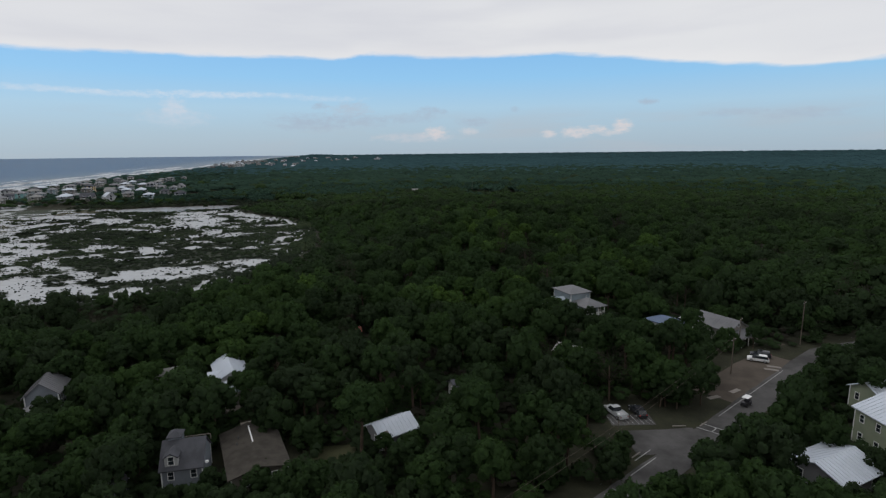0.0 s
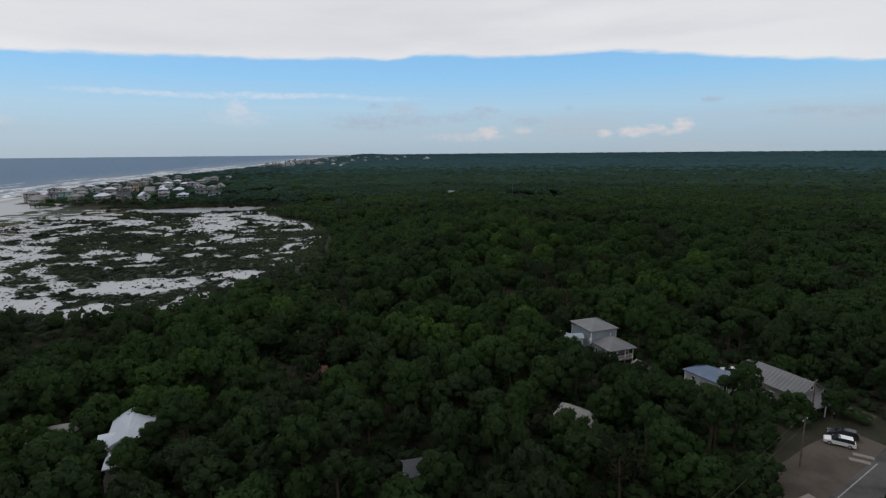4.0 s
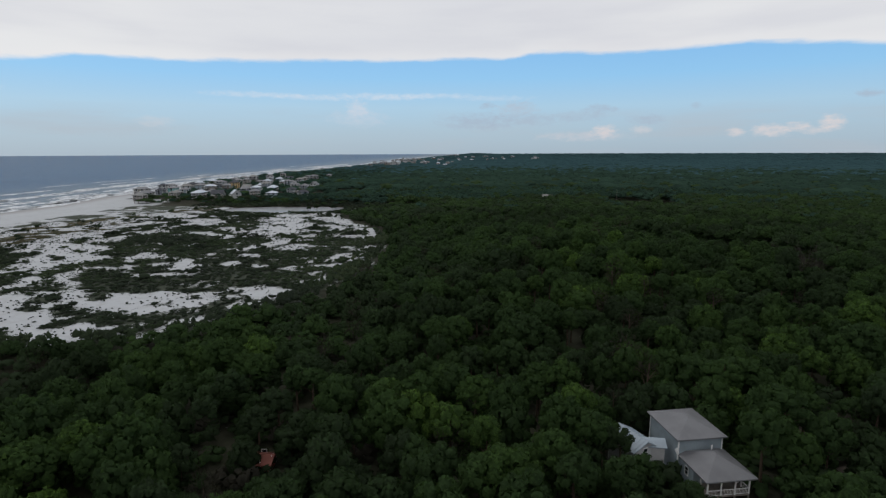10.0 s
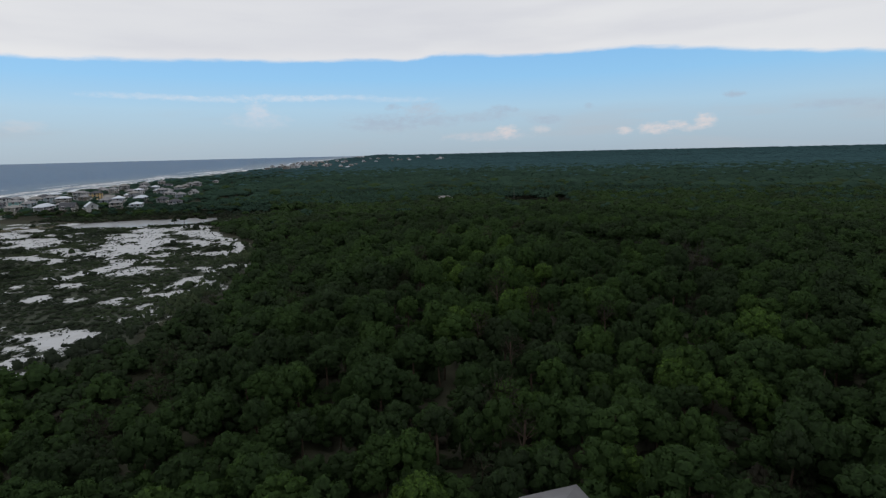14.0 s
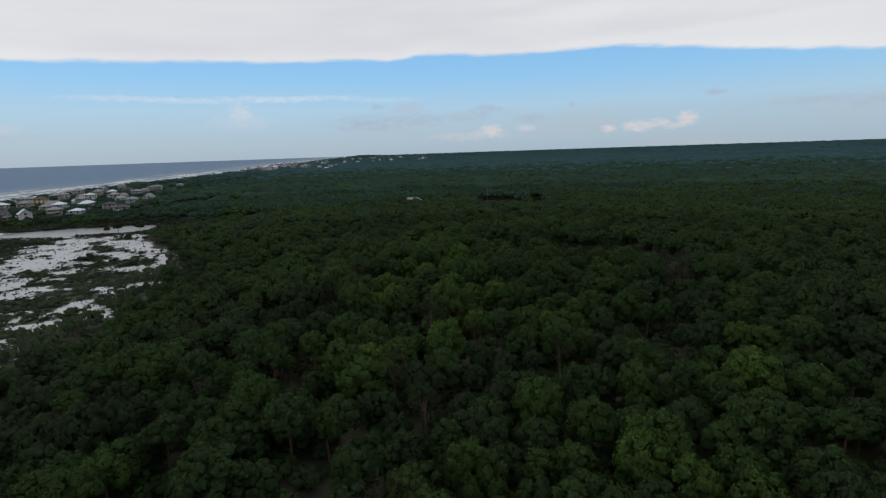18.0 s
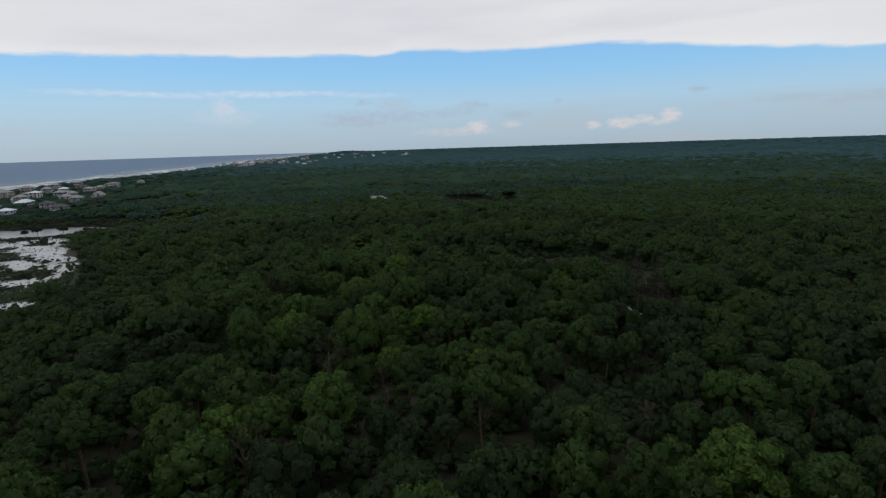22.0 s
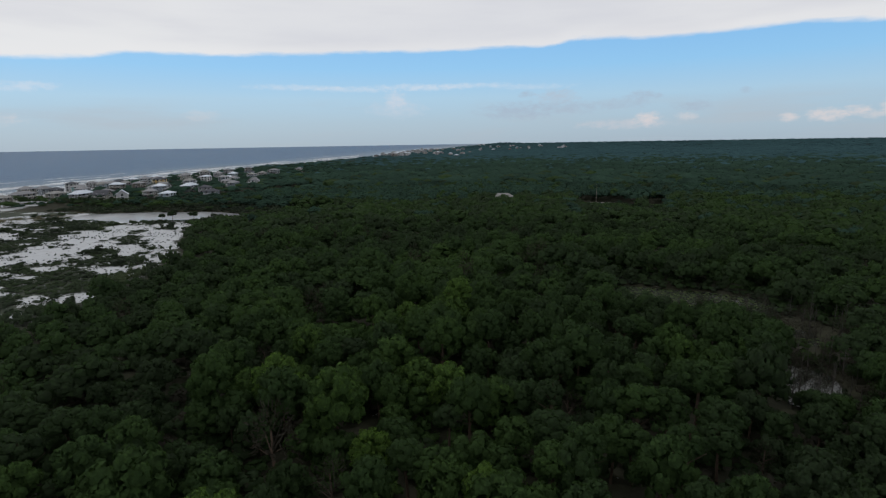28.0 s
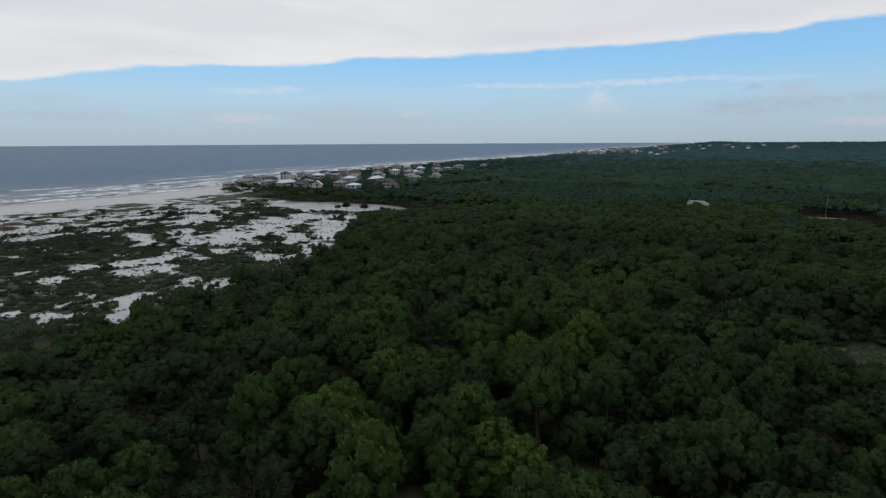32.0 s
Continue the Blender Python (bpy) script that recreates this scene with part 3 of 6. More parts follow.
def crown(seed, clumps, base, sprays, leaf, tall, up=0.15, low=-0.3, rough=0.06, core=0.90, inner_shade=0.08):
    """A crown of about unit radius, its foot near z = 0: rounded clumps of foliage set on a dome
    with clefts between them, each wrapped in leafy sprays. Also gives each vertex a green, darker inside as painted
    shade."""
    r = np.random.default_rng(seed)
    mids, half = [np.zeros(3)], [0.52]
    for k in range(clumps):
        z = 1 - (k + 0.5) / clumps * (1.0 - low)
        turn = k * 2.4 + r.uniform(-0.6, 0.6)
        flat = math.sqrt(max(1 - z * z, 0))
        mids.append(np.array((math.cos(turn) * flat, math.sin(turn) * flat, z)) * r.uniform(0.57, 0.76))
        half.append(r.uniform(0.75, 1.25) * 1.18 / math.sqrt(clumps + 0.5))
    mids, half = np.array(mids), np.array(half)

    def hidden(p, own, share):
        gap = np.linalg.norm(p[:, None] - mids[None], axis=2) / half
        gap[:, own] = 9
        return (gap < share).any(1)

    V, F, N, L, at = [], [], [], [], 0
    bv, bf = base
    for k, (c, s) in enumerate(zip(mids, half)):
        out = c / max(np.linalg.norm(c), 0.1)
        v = c + bv * s * core * np.array((1, 1, 0.85)) * (1 + r.uniform(-rough, rough, (len(bv), 1)))
        f = bf[~(hidden(v[bf].mean(1), k, 0.94) | (bv[bf].mean(1)[:, 2] < -0.35))]
        if not len(f):
            continue
        used = np.unique(f)
        back = np.zeros(len(v), int)
        back[used] = np.arange(len(used))
        V.append(v[used])
        F.append(back[f] + at)
        N.append(0.55 * bv[used] + 0.5 * out + np.array((0, 0, up)))
        # inner clumps take a darker green, standing in for shade between the sprays
        L.append(np.full(len(used), -inner_shade))
        at += len(used)
    if sprays:
        pick = r.choice(len(mids), sprays, p=half ** 2 / (half ** 2).sum())
        d = r.normal(size=(sprays, 3)) + 0.7 * mids[pick] + np.array((0, 0, 0.35))
        d /= np.linalg.norm(d, axis=1)[:, None]
        c = mids[pick] + d * (half[pick] * r.uniform(0.86, 1.13, sprays))[:, None] * np.array((1, 1, 0.88))
        ok = ~(np.linalg.norm(c[:, None] - mids[None], axis=2) / half < 0.80).any(1)
        c, d = c[ok], d[ok]
        m = d + r.normal(scale=0.45, size=d.shape)
        m /= np.linalg.norm(m, axis=1)[:, None]
        a = np.cross(m, r.normal(size=m.shape))
        a /= np.linalg.norm(a, axis=1)[:, None]
        b = np.cross(m, a)
        s = leaf * r.uniform(0.6, 1.4, (len(c), 1))
        V.append(np.stack([c - a * s, c + a * s * 0.8 - b * s * 0.6, c + a * s * 0.2 + b * s], 1).reshape(-1, 3))
        F.append(np.arange(len(c) * 3).reshape(-1, 3) + at)
        N.append(np.repeat(0.55 * d + 0.6 * mids[pick][ok] + np.array((0, 0, up)) + r.normal(scale=0.08, size=d.shape), 3, 0))
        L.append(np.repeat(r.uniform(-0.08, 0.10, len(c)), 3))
    V, N = np.concatenate(V), np.concatenate(N)
    V = (V + np.array((0, 0, 0.55))) * np.array((1, 1, tall * 0.72))
    return V, np.concatenate(F), N / np.linalg.norm(N, axis=1)[:, None], np.concatenate(L)


def bare_crown(seed, twigs, tall):
    """A thin crown of grey twigs and a few dry leaves round bare limbs."""
    r = np.random.default_rng(seed)
    d = r.normal(size=(twigs, 3))
    d[:, 2] = np.abs(d[:, 2]) - 0.3
    d /= np.linalg.norm(d, axis=1)[:, None]
    c = d * r.uniform(0.3, 1.0, (twigs, 1)) ** 0.6 + np.array((0, 0, 0.45))
    a = d + r.normal(scale=0.5, size=d.shape)
    a /= np.linalg.norm(a, axis=1)[:, None]
    b = np.cross(a, r.normal(size=a.shape))
    b /= np.linalg.norm(b, axis=1)[:, None]
    s = r.uniform(0.06, 0.16, (twigs, 1))
    v = np.stack([c - a * s - b * 0.022, c + a * s, c - a * s + b * 0.022], 1).reshape(-1, 3)
    limbs = []
    for k in range(7):
        t = k * 0.9 + r.uniform(0, 0.5)
        limbs.append(pole(0.03, 0.008, (0, 0, 0.05 + 0.05 * k), (0.75 * math.cos(t), 0.75 * math.sin(t), 0.45 + 0.09 * k), 4))
    lv, lf = join(limbs)
    v = np.concatenate([v, lv]) * np.array((1, 1, tall * 0.8))
    f = np.concatenate([np.arange(twigs * 3).reshape(-1, 3), lf + twigs * 3])
    n = v * np.array((1, 1, 0.5)) + np.array((0, 0, 0.4)) + r.normal(scale=0.3, size=v.shape)
    return v, f, n / np.linalg.norm(n, axis=1)[:, None], r.uniform(-0.2, 0.2, len(v))


def pole(r0, r1, a, b, sides=6):
    a, b = np.array(a, float), np.array(b, float)
    t = np.arange(sides) * 2 * math.pi / sides
    ring = np.stack([np.cos(t), np.sin(t), t * 0], -1)
    v = np.concatenate([a + ring * r0, b + ring * r1])
    k = np.arange(sides)
    j = (k + 1) % sides
    return v, np.concatenate([np.stack([k, j, j + sides], -1), np.stack([k, j + sides, k + sides], -1)])


def trunk(seed, sides=5):
    """Trunk and limbs for a tree one unit high to the crown's foot."""
    r = np.random.default_rng(seed)
    bend = r.uniform(-0.05, 0.05, 2)
    out = [pole(0.034, 0.026, (0, 0, -0.05), (bend[0], bend[1], 0.55), sides), pole(0.026, 0.014, (bend[0], bend[1], 0.54), (bend[0] * 1.6, bend[1] * 1.6, 1.15), sides)]
    for k in range(5):
        t, h = k * 1.9 + r.uniform(0, 1), r.uniform(0.5, 0.95)
        out.append(pole(0.013, 0.005, (bend[0], bend[1], h), (bend[0] + 0.26 * math.cos(t), bend[1] + 0.26 * math.sin(t), h + r.uniform(0.12, 0.26)), 4))
    return join(out)


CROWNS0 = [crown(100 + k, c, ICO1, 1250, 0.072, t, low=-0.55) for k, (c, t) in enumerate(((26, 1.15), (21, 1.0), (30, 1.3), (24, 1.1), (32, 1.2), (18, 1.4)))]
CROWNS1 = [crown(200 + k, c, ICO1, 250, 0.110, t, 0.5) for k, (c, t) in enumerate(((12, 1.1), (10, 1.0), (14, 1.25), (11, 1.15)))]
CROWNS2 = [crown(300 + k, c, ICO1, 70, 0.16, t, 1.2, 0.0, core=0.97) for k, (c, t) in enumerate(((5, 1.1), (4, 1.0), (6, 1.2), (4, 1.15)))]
CROWNS2A = [crown(350 + k, 2, ICO1, 18, 0.22, t, 1.8, 0.1, core=1.1, inner_shade=0.0) for k, t in enumerate((1.1, 1.0, 1.3, 1.2))]
CROWNS3 = [crown(400 + k, 0, ICO1, 5, 0.4, 1.0, 2.5, 0.4, core=1.7, inner_shade=0.0) for k in range(3)]
BUSHES = [crown(470 + k, c, ICO1, 70, 0.14, t, 0.3, 0.0) for k, (c, t) in enumerate(((6, 1.0), (8, 1.2), (5, 0.9)))]
SHRUBS = [crown(480 + k, 2, ICO1, 18, 0.17, t, 0.4, 0.1, 0.22) for k, t in enumerate((0.9, 1.1, 1.2))]
TUFTS = [crown(490 + k, 0, ICO1, 7, 0.4, 1.0, 0.4, core=1.5, rough=0.3) for k in range(3)]
CROWNS_DRY = [bare_crown(450 + k, 240, t) for k, t in enumerate((1.2, 1.5))]
TRUNKS = [trunk(500 + k) for k in range(4)]

VILLAGE = [
    (-427, 508), (-484, 561), (-451, 552), (-395, 515), (-423, 558), (-370, 520), (-410, 584), (-350, 524), (-466, 636), (-455, 653), (-488, 697), (-331, 527), (-432, 652), (-383, 614), (-324, 548), (-460, 714), (-450, 732), (-395, 659), (-422, 709), (-347, 612), (-302, 546), (-458, 766), (-412, 735), (-438, 828), (-431, 846), (-329, 652), (-344, 700), (-285, 577), (-473, 616), (-462, 582), (-403, 602), (-498, 746), (-312, 597), (-376, 640), (-354, 670), (-368, 590), (-440, 600), (-505, 660),
    (-404, 480), (-452, 527), (-510, 630), (-520, 690), (-484, 590), (-420, 786), (-465, 800), (-512, 842), (-463, 880), (-535, 735), (-505, 790), (-540, 790), (-390, 720), (-377, 690), (-480, 850), (-560, 840), (-525, 900), (-450, 930), (-378, 548), (-340, 572),
]
FRONT_ROW = (0, 3, 5, 7, 11, 14, 20, 27)
VILLAGE_GAPS = [(x, y, 6.5) for x, y in VILLAGE]


def road_gap(x, y):
    """Distance to the middle of the street and the side street, less their half widths."""
    def seg(ax, ay, bx, by, half):
        t = np.clip(((x - ax) * (bx - ax) + (y - ay) * (by - ay)) / ((bx - ax) ** 2 + (by - ay) ** 2), 0, 1)
        return np.hypot(x - ax - t * (bx - ax), y - ay - t * (by - ay)) - half
    d = np.minimum(seg(-10, 40, 93, 126, 3.4), seg(93, 126, 130, 140, 3.4))
    d = np.minimum(d, seg(46, 89, 33, 87, 4.5))
    d = np.minimum(d, seg(36, 96, 39, 94, 3.5))
    d = np.minimum(d, seg(58, 108, 82, 126, 4.5))
    return np.minimum(d, seg(90, 130, 82, 145, 0.2))


def creek_gap(x, y):
    """Distance past the marshy creek that cuts the wood, positive to the north."""
    return y - np.interp(x, [-185, -110, -32, 60, 150, 400], [503, 560, 612, 636, 650, 700])


CLEAR = [(-29, 82, 6.5), (-34, 82, 6.5), (-42, 78, 4.6), (-46, 108, 5.0), (-40, 98.5, 3.5), (-9.5, 86, 4.2), (-79, 98, 5), (78, 84, 8), (58, 70, 7), (42, 167, 6.5), (46, 159, 6.0), (49, 155, 3.0), (33.5, 163, 4.2), (51, 152.5, 2.6),
         (62, 146, 5), (75, 143, 5), (80, 137, 4), (-18, 83, 4), (56, 150, 2), (70, 166, 1.5), (18, 128, 5), (-32, 624, 9), (32, 124, 5), (4, 105, 4), (75, 156, 3.5), (71, 153, 3), (78, 159, 3), (33, 656, 9)]


def wooded(x, y, bare=0.0):
    """True where trees may stand."""
    ok = (x > edge(y) + 6 * fbm(x, y, 20, 6.0) + 2) | (y - 0.25 * (x + 236) > 506)
    ok &= x > shore(y) + 34 + 55 * ease(y, 720, 600) + 75 * ease(y, 1100, 2400)
    for cx, cy, r in VILLAGE_GAPS:
        ok &= np.hypot(x - cx, y - cy) > r
    ok &= (lake(x, y) > 1.25) & (pond(x, y) > 1.10) & (road_gap(x, y) > 2.4)
    creek = creek_gap(x, y) + 3 * fbm(x, y, 15, 61.0)
    ok &= ~((creek > -5) & (creek < 9) & (x > -185) & (x < 85))
    for cx, cy, r in CLEAR:
        ok &= np.hypot(x - cx, y - cy) > r
    return ok


def scatter(lo, hi, step, r):
    x, y = np.meshgrid(np.arange(lo[0], hi[0], step), np.arange(lo[1], hi[1], step))
    x = x.ravel() + r.uniform(-0.46, 0.46, x.size) * step
    y = y.ravel() + r.uniform(-0.46, 0.46, y.size) * step
    return x, y


# camera sight lines with trees kept low: from, to (x, y, z), half width
SIGHTS = []


def see(eye, half, spots):
    """Keep the wood low before some spots as seen from the camera's positions."""
    SIGHTS.extend((eye, spot_, half) for spot_ in spots)


see((0, -4, 47), 2.8, [(40, 82, -5), (50, 89, -5), (62, 100, -5), (70, 107, -5), (80, 115, -5), (90, 123, -5), (66, 110, -5), (77, 121, -5), (36, 93, -5), (33, 80, -5), (36, 78, -5)])
see((0, -4, 47), 4.5, [(-42, 73.5, -4.2), (-39.5, 74, -4.2), (-30, 79, -3), (-9.5, 84, -0.8), (-79, 96, -0.6), (74, 80, -2.5), (74, 86, -1), (58, 69, -1.2), (61, 71, -1.2), (60, 73, -0.5), (63, 76, -1), (75, 140, -0.5), (77, 137, -0.5), (-34, 76, -2.5), (-29, 84, -2.5), (-47, 106, 1.4), (-19, 82, -4)])
see((8, 11, 47.4), 4.0, [(40, 94, -5), (34, 94, -5), (60, 105, -5), (76, 121, -4.8), (76, 137, -1.0), (-30, 80, -2.5), (-9.5, 84, -1.8)])
see((15.5, 28, 47.4), 4.5, [(47, 157, -1.2), (42, 164, 0.5), (75, 141, -1.0), (62, 145, -1), (76, 121, -5), (-45, 108, 1.4)])
see((25.7, 67, 47.9), 4.0, [(42, 162, -2.0), (47, 157, -3.0), (50, 155, -4.0), (51, 152, -3.6), (63, 146, -1.5), (-22, 146, -5)])
see((25.7, 67, 47.9), 4.0, [(-82, 210, 1), (-80, 224, 1), (-76, 244, 1), (-80, 270, 1), (-82, 295, 1), (-85, 190, 1)])
see((79.4, 240, 44.5), 3.0, [(-71, 280, 0.5), (-76, 288, 0.5)])
see((29.3, 83.3, 47.2), 1.7, [(35.0, 161, -1.0), (36.2, 162, -1.0)])
see((22.5, 52, 47.3), 3.2, [(61, 144, -2), (64, 146, -2), (67, 146, -2), (71, 152, -4.6), (77, 157, -4.6), (75, 160, -5), (30, 124, -2)])
see((78.9, 227.4, 44.7), 4.5, [(28, 655, -4.5), (38, 655, -4.5), (50, 662, -5), (66, 640, -5), (76, 634, -5), (84, 660, -5)])
see((79.4, 240, 44.5), 5.0, [(30, 655, -4.5), (46, 662, -5), (60, 660, -5), (-190, 486, -1.5), (-205, 476, -1.5), (-222, 468, -1.5)])
see((78.9, 227.4, 44.7), 4.0, [(72, 400, -5), (80, 396, -5), (92, 398, -5), (102, 398, -5), (108, 390, -5), (88, 384, -5)])
see((78.2, 220.5, 44.8), 3.4, [(84, 394, -5), (90, 392, -5), (96, 393, -5), (104, 394, -5), (110, 393, -5), (111, 384, -5), (113, 376, -5), (117, 364, -5), (111, 332, -5)])


def ceiling(x, y):
    """How high a tree may rise without hiding those spots from the camera."""
    top, foot = np.full(np.shape(x), 99.0), height(x, y)
    for (ax, ay, az), (bx, by, bz), half in SIGHTS:
        length = math.hypot(bx - ax, by - ay)
        u = ((x - ax) * (bx - ax) + (y - ay) * (by - ay)) / length
        off = np.abs((x - ax) * (by - ay) - (y - ay) * (bx - ax)) / length
        line = az + (bz - az) * u / length - foot
        top = np.where((off < half) & (u < length - 0.5) & (u > length - max(42, 0.24 * length)), np.minimum(top, line), top)
    return top


def off_path(x, y):
    """Distance from the line over which the camera flies."""
    ax, ay, bx, by = 10.0, 60.0, 60.0, 290.0
    t = np.clip(((x - ax) * (bx - ax) + (y - ay) * (by - ay)) / ((bx - ax) ** 2 + (by - ay) ** 2), 0, 1)
    return np.hypot(x - ax - t * (bx - ax), y - ay - t * (by - ay))


# fresh green groves of tall pines, and hollows of thin grey brush: x, y, radius
GROVES = [(-4, 158, 10), (-8, 115, 8), (-46, 125, 9), (19, 147, 8), (2, 161, 9), (20, 164, 8), (-49, 171, 9), (49, 180, 8), (113, 257, 10), (39, 200, 8),
          (104, 257, 9), (90, 231, 10), (22, 241, 9), (52, 222, 6), (54, 207, 7), (68, 212, 7), (-9, 204, 7), (63, 269, 7),
          (76, 208, 8), (6, 247, 7), (59, 257, 7), (73, 240, 6), (36, 248, 6), (13, 285, 7), (51, 292, 9), (60, 273, 7), (81, 294, 9), (20, 257, 6), (41, 276, 7),
          (87, 321, 9), (67, 313, 8), (38, 302, 6), (31, 332, 12), (11, 296, 7), (-18, 260, 8)]
HOLLOWS = [(-90, 150, 14), (-5, 145, 6), (-24, 137, 8), (-3, 111, 6), (31, 142, 5), (-12, 227, 8), (22, 198, 6), (71, 196, 8), (74, 180, 12), (31, 180, 7), (2, 248, 5), (-35, 178, 8), (-2, 299, 8),
           (39, 233, 8), (130, 267, 10), (57, 247, 8), (15, 228, 6), (94, 291, 8), (114, 367, 9), (19, 302, 6), (-5, 278, 10), (-19, 257, 7), (42, 256, 6), (86, 266, 9), 
           (117, 253, 8), (22, 291, 5), (-14, 268, 9), (14, 268, 7), (66, 300, 6), (48, 281, 5), (27, 312, 5), (103, 309, 8), (-19, 341, 10), (67, 400, 10), (80, 168, 10), (69, 161, 6), (88, 190, 8)]


def mood(x, y):
    """1 in the green groves, -1 in the brushy hollows, drifting between them elsewhere."""
    m = 0.42 * fbm(x, y, 42, 12.0, 2)
    for sign, spots in ((0.9, GROVES), (-1.1, HOLLOWS)):
        most = np.zeros(np.shape(x))
        for cx, cy, r in spots:
            most = np.maximum(most, np.exp(-((x - cx) ** 2 + (y - cy) ** 2) / (r * r)))
        m = m + sign * most
    return np.clip(m, -1, 1)


def hue(x, y, r):
    """Where a tree's green lies between dark and fresh."""
    return np.clip(0.33 + 0.46 * mood(x, y) + r.uniform(-0.22, 0.22, len(x)), 0.0, 1.0)


def stand(name, x, y, radius, tall, foot, templates, r, mat, label, tints=None):
    """Many trees as one mesh."""
    V, F, T, N, L, at = [], [], [], [], [], 0
    z = height(x, y)
    kind = r.integers(0, len(templates), len(x))
    turn = r.uniform(0, 6.283, len(x))
    tint = hue(x, y, r) if tints is None else tints
    for k, (tv, tf, *tn) in enumerate(templates):
        i = np.flatnonzero(kind == k)
        if not len(i):
            continue
        c, s = np.cos(turn[i])[:, None], np.sin(turn[i])[:, None]
        p = np.empty((len(i), len(tv), 3), np.float32)
        p[..., 0] = x[i, None] + radius[i, None] * (c * tv[:, 0] - s * tv[:, 1])
        p[..., 1] = y[i, None] + radius[i, None] * (s * tv[:, 0] + c * tv[:, 1])
        p[..., 2] = z[i, None] + foot[i, None] + tall[i, None] * tv[:, 2]
        V.append(p.reshape(-1, 3))
        if tn:
            q = np.empty_like(p)
            q[..., 0], q[..., 1], q[..., 2] = c * tn[0][:, 0] - s * tn[0][:, 1], s * tn[0][:, 0] + c * tn[0][:, 1], tn[0][:, 2]
            N.append(q.reshape(-1, 3))
            L.append(np.tile(tn[1], len(i)))
        F.append((tf[None] + (np.arange(len(i)) * len(tv))[:, None, None] + at).reshape(-1, 3))
        T.append(np.repeat(tint[i], len(tv)))
        at += len(i) * len(tv)
    me = mesh_from(name, np.concatenate(V), np.concatenate(F), mat, True, np.concatenate(T), np.concatenate(N) if N else None, np.concatenate(L) if L else None)
    return tagged(new(name, me), label, "trees", kind="stuff")


def sizes(x, y, r):
    """Crown radius, crown height and crown foot by place: low and bushy at the dunes, taller inland."""
    inland = ease(x - edge(y), 0, 60)
    inland = np.maximum(inland, ease(y, 480, 560))
    lush = mood(x, y)
    wood = 0.5 + 0.5 * lush
    calm = 1 - 0.72 * ease(off_path(x, y), 110, 330)
    low = np.maximum(ease(x, -235, -265) * ease(y, 760, 640), ease(x - shore(y), 330, 220) * ease(y, 2400, 1200))
    low = np.maximum(low, ease(x, -150, -175) * ease(y, 560, 520))
    radius = 2.8 + 1.4 * inland * wood + r.uniform(-0.8, 1.0, len(x))
    big = r.random(len(x)) < 0.20
    radius = np.where(big, radius * 1.22, radius)
    radius = radius * (1 - 0.35 * low)
    top = 3.2 + inland * (6.5 + 3.0 * wood) + r.uniform(-3.6, 2.4, len(x)) * calm + np.where(big, 2.0, 0) * calm - 2.2 * np.clip(-lush, 0, 1) * inland
    top = top * (1 - low) + low * (5.2 + r.uniform(-2.2, 2.2, len(x)))
    tall = radius * r.uniform(1.05, 1.5, len(x)) * (1 - 0.3 * low)
    # lower and smaller where the crown would stand in a camera sight line
    roof = ceiling(x, y)
    squeeze = np.clip(roof / np.maximum(top, 0.1), 0.05, 1)
    top, tall, radius = top * squeeze, tall * np.maximum(squeeze, 0.25), radius * np.maximum(squeeze, 0.3) ** 0.8
    foot = np.maximum(top - 1.45 * tall, 0.05)
    return radius, tall, foot


# near wood
x, y = scatter((-260, -34), (300, 560), 6.4, rt)
d = off_path(x, y)
ok = wooded(x, y) & (d < 215) & (rt.random(len(x)) > 0.5 * np.clip(-mood(x, y) - 0.2, 0, 1) * ease(d, 150, 60)) & (fbm(x, y, 30, 21.0) > -0.95) & ((y > 30 - 0.2 * np.abs(x)) | (np.abs(x) < 150))
x, y, d = x[ok], y[ok], d[ok]
radius, tall, foot = sizes(x, y, rt)
lush, green = mood(x, y), hue(x, y, rt)
order = np.argsort(d + np.where(y < 34, 300, 0))
single, rest = order[:290], order[290:]
behind = y[rest] < 30
close = ((d[rest] < 72) | ((np.abs(x[rest]) < 115) & (y[rest] < 170) & (y[rest] > 55))) & ~behind
near, mid = rest[close], rest[~close]
print("near trees", len(near), "mid", len(mid))
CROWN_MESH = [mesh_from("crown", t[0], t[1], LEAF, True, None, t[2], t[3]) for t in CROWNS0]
DRY_MESH = [mesh_from("crown", t[0], t[1], DRYLEAF, True, None, t[2], t[3]) for t in CROWNS_DRY]
TRUNK_MESH = [mesh_from("trunk", *t, BARK, True) for t in TRUNKS]
LOOKS = ("broad pine with rounded dark green crown", "dark green bushy oak in dense woodland", "tall pine with a domed needle crown", "spreading green tree in the closed wood")
for k, i in enumerate(single):
    dry = k % 31 == 5 or (lush[i] < -0.55 and k % 3 == 0)
    label = "dry grey-brown tree among green crowns" if dry else LOOKS[k % 4]
    t = thing("tree", label, "tree", pose(x[i], y[i], height(x[i:i + 1], y[i:i + 1])[0], 0, 0, rt.uniform(0, 360)), "woodland trees")
    part("trunk", TRUNK_MESH[k % 4], t, m=Matrix.Diagonal((foot[i] + 0.5 * tall[i],) * 3 + (1,)))
    top = part("crown", (DRY_MESH if dry else CROWN_MESH)[k % 2 if dry else k % 6], t, m=Matrix.Translation((0, 0, foot[i])) @ Matrix.Diagonal((radius[i], radius[i], tall[i], 1)))
    top.color = (green[i], 0, 0, 1)
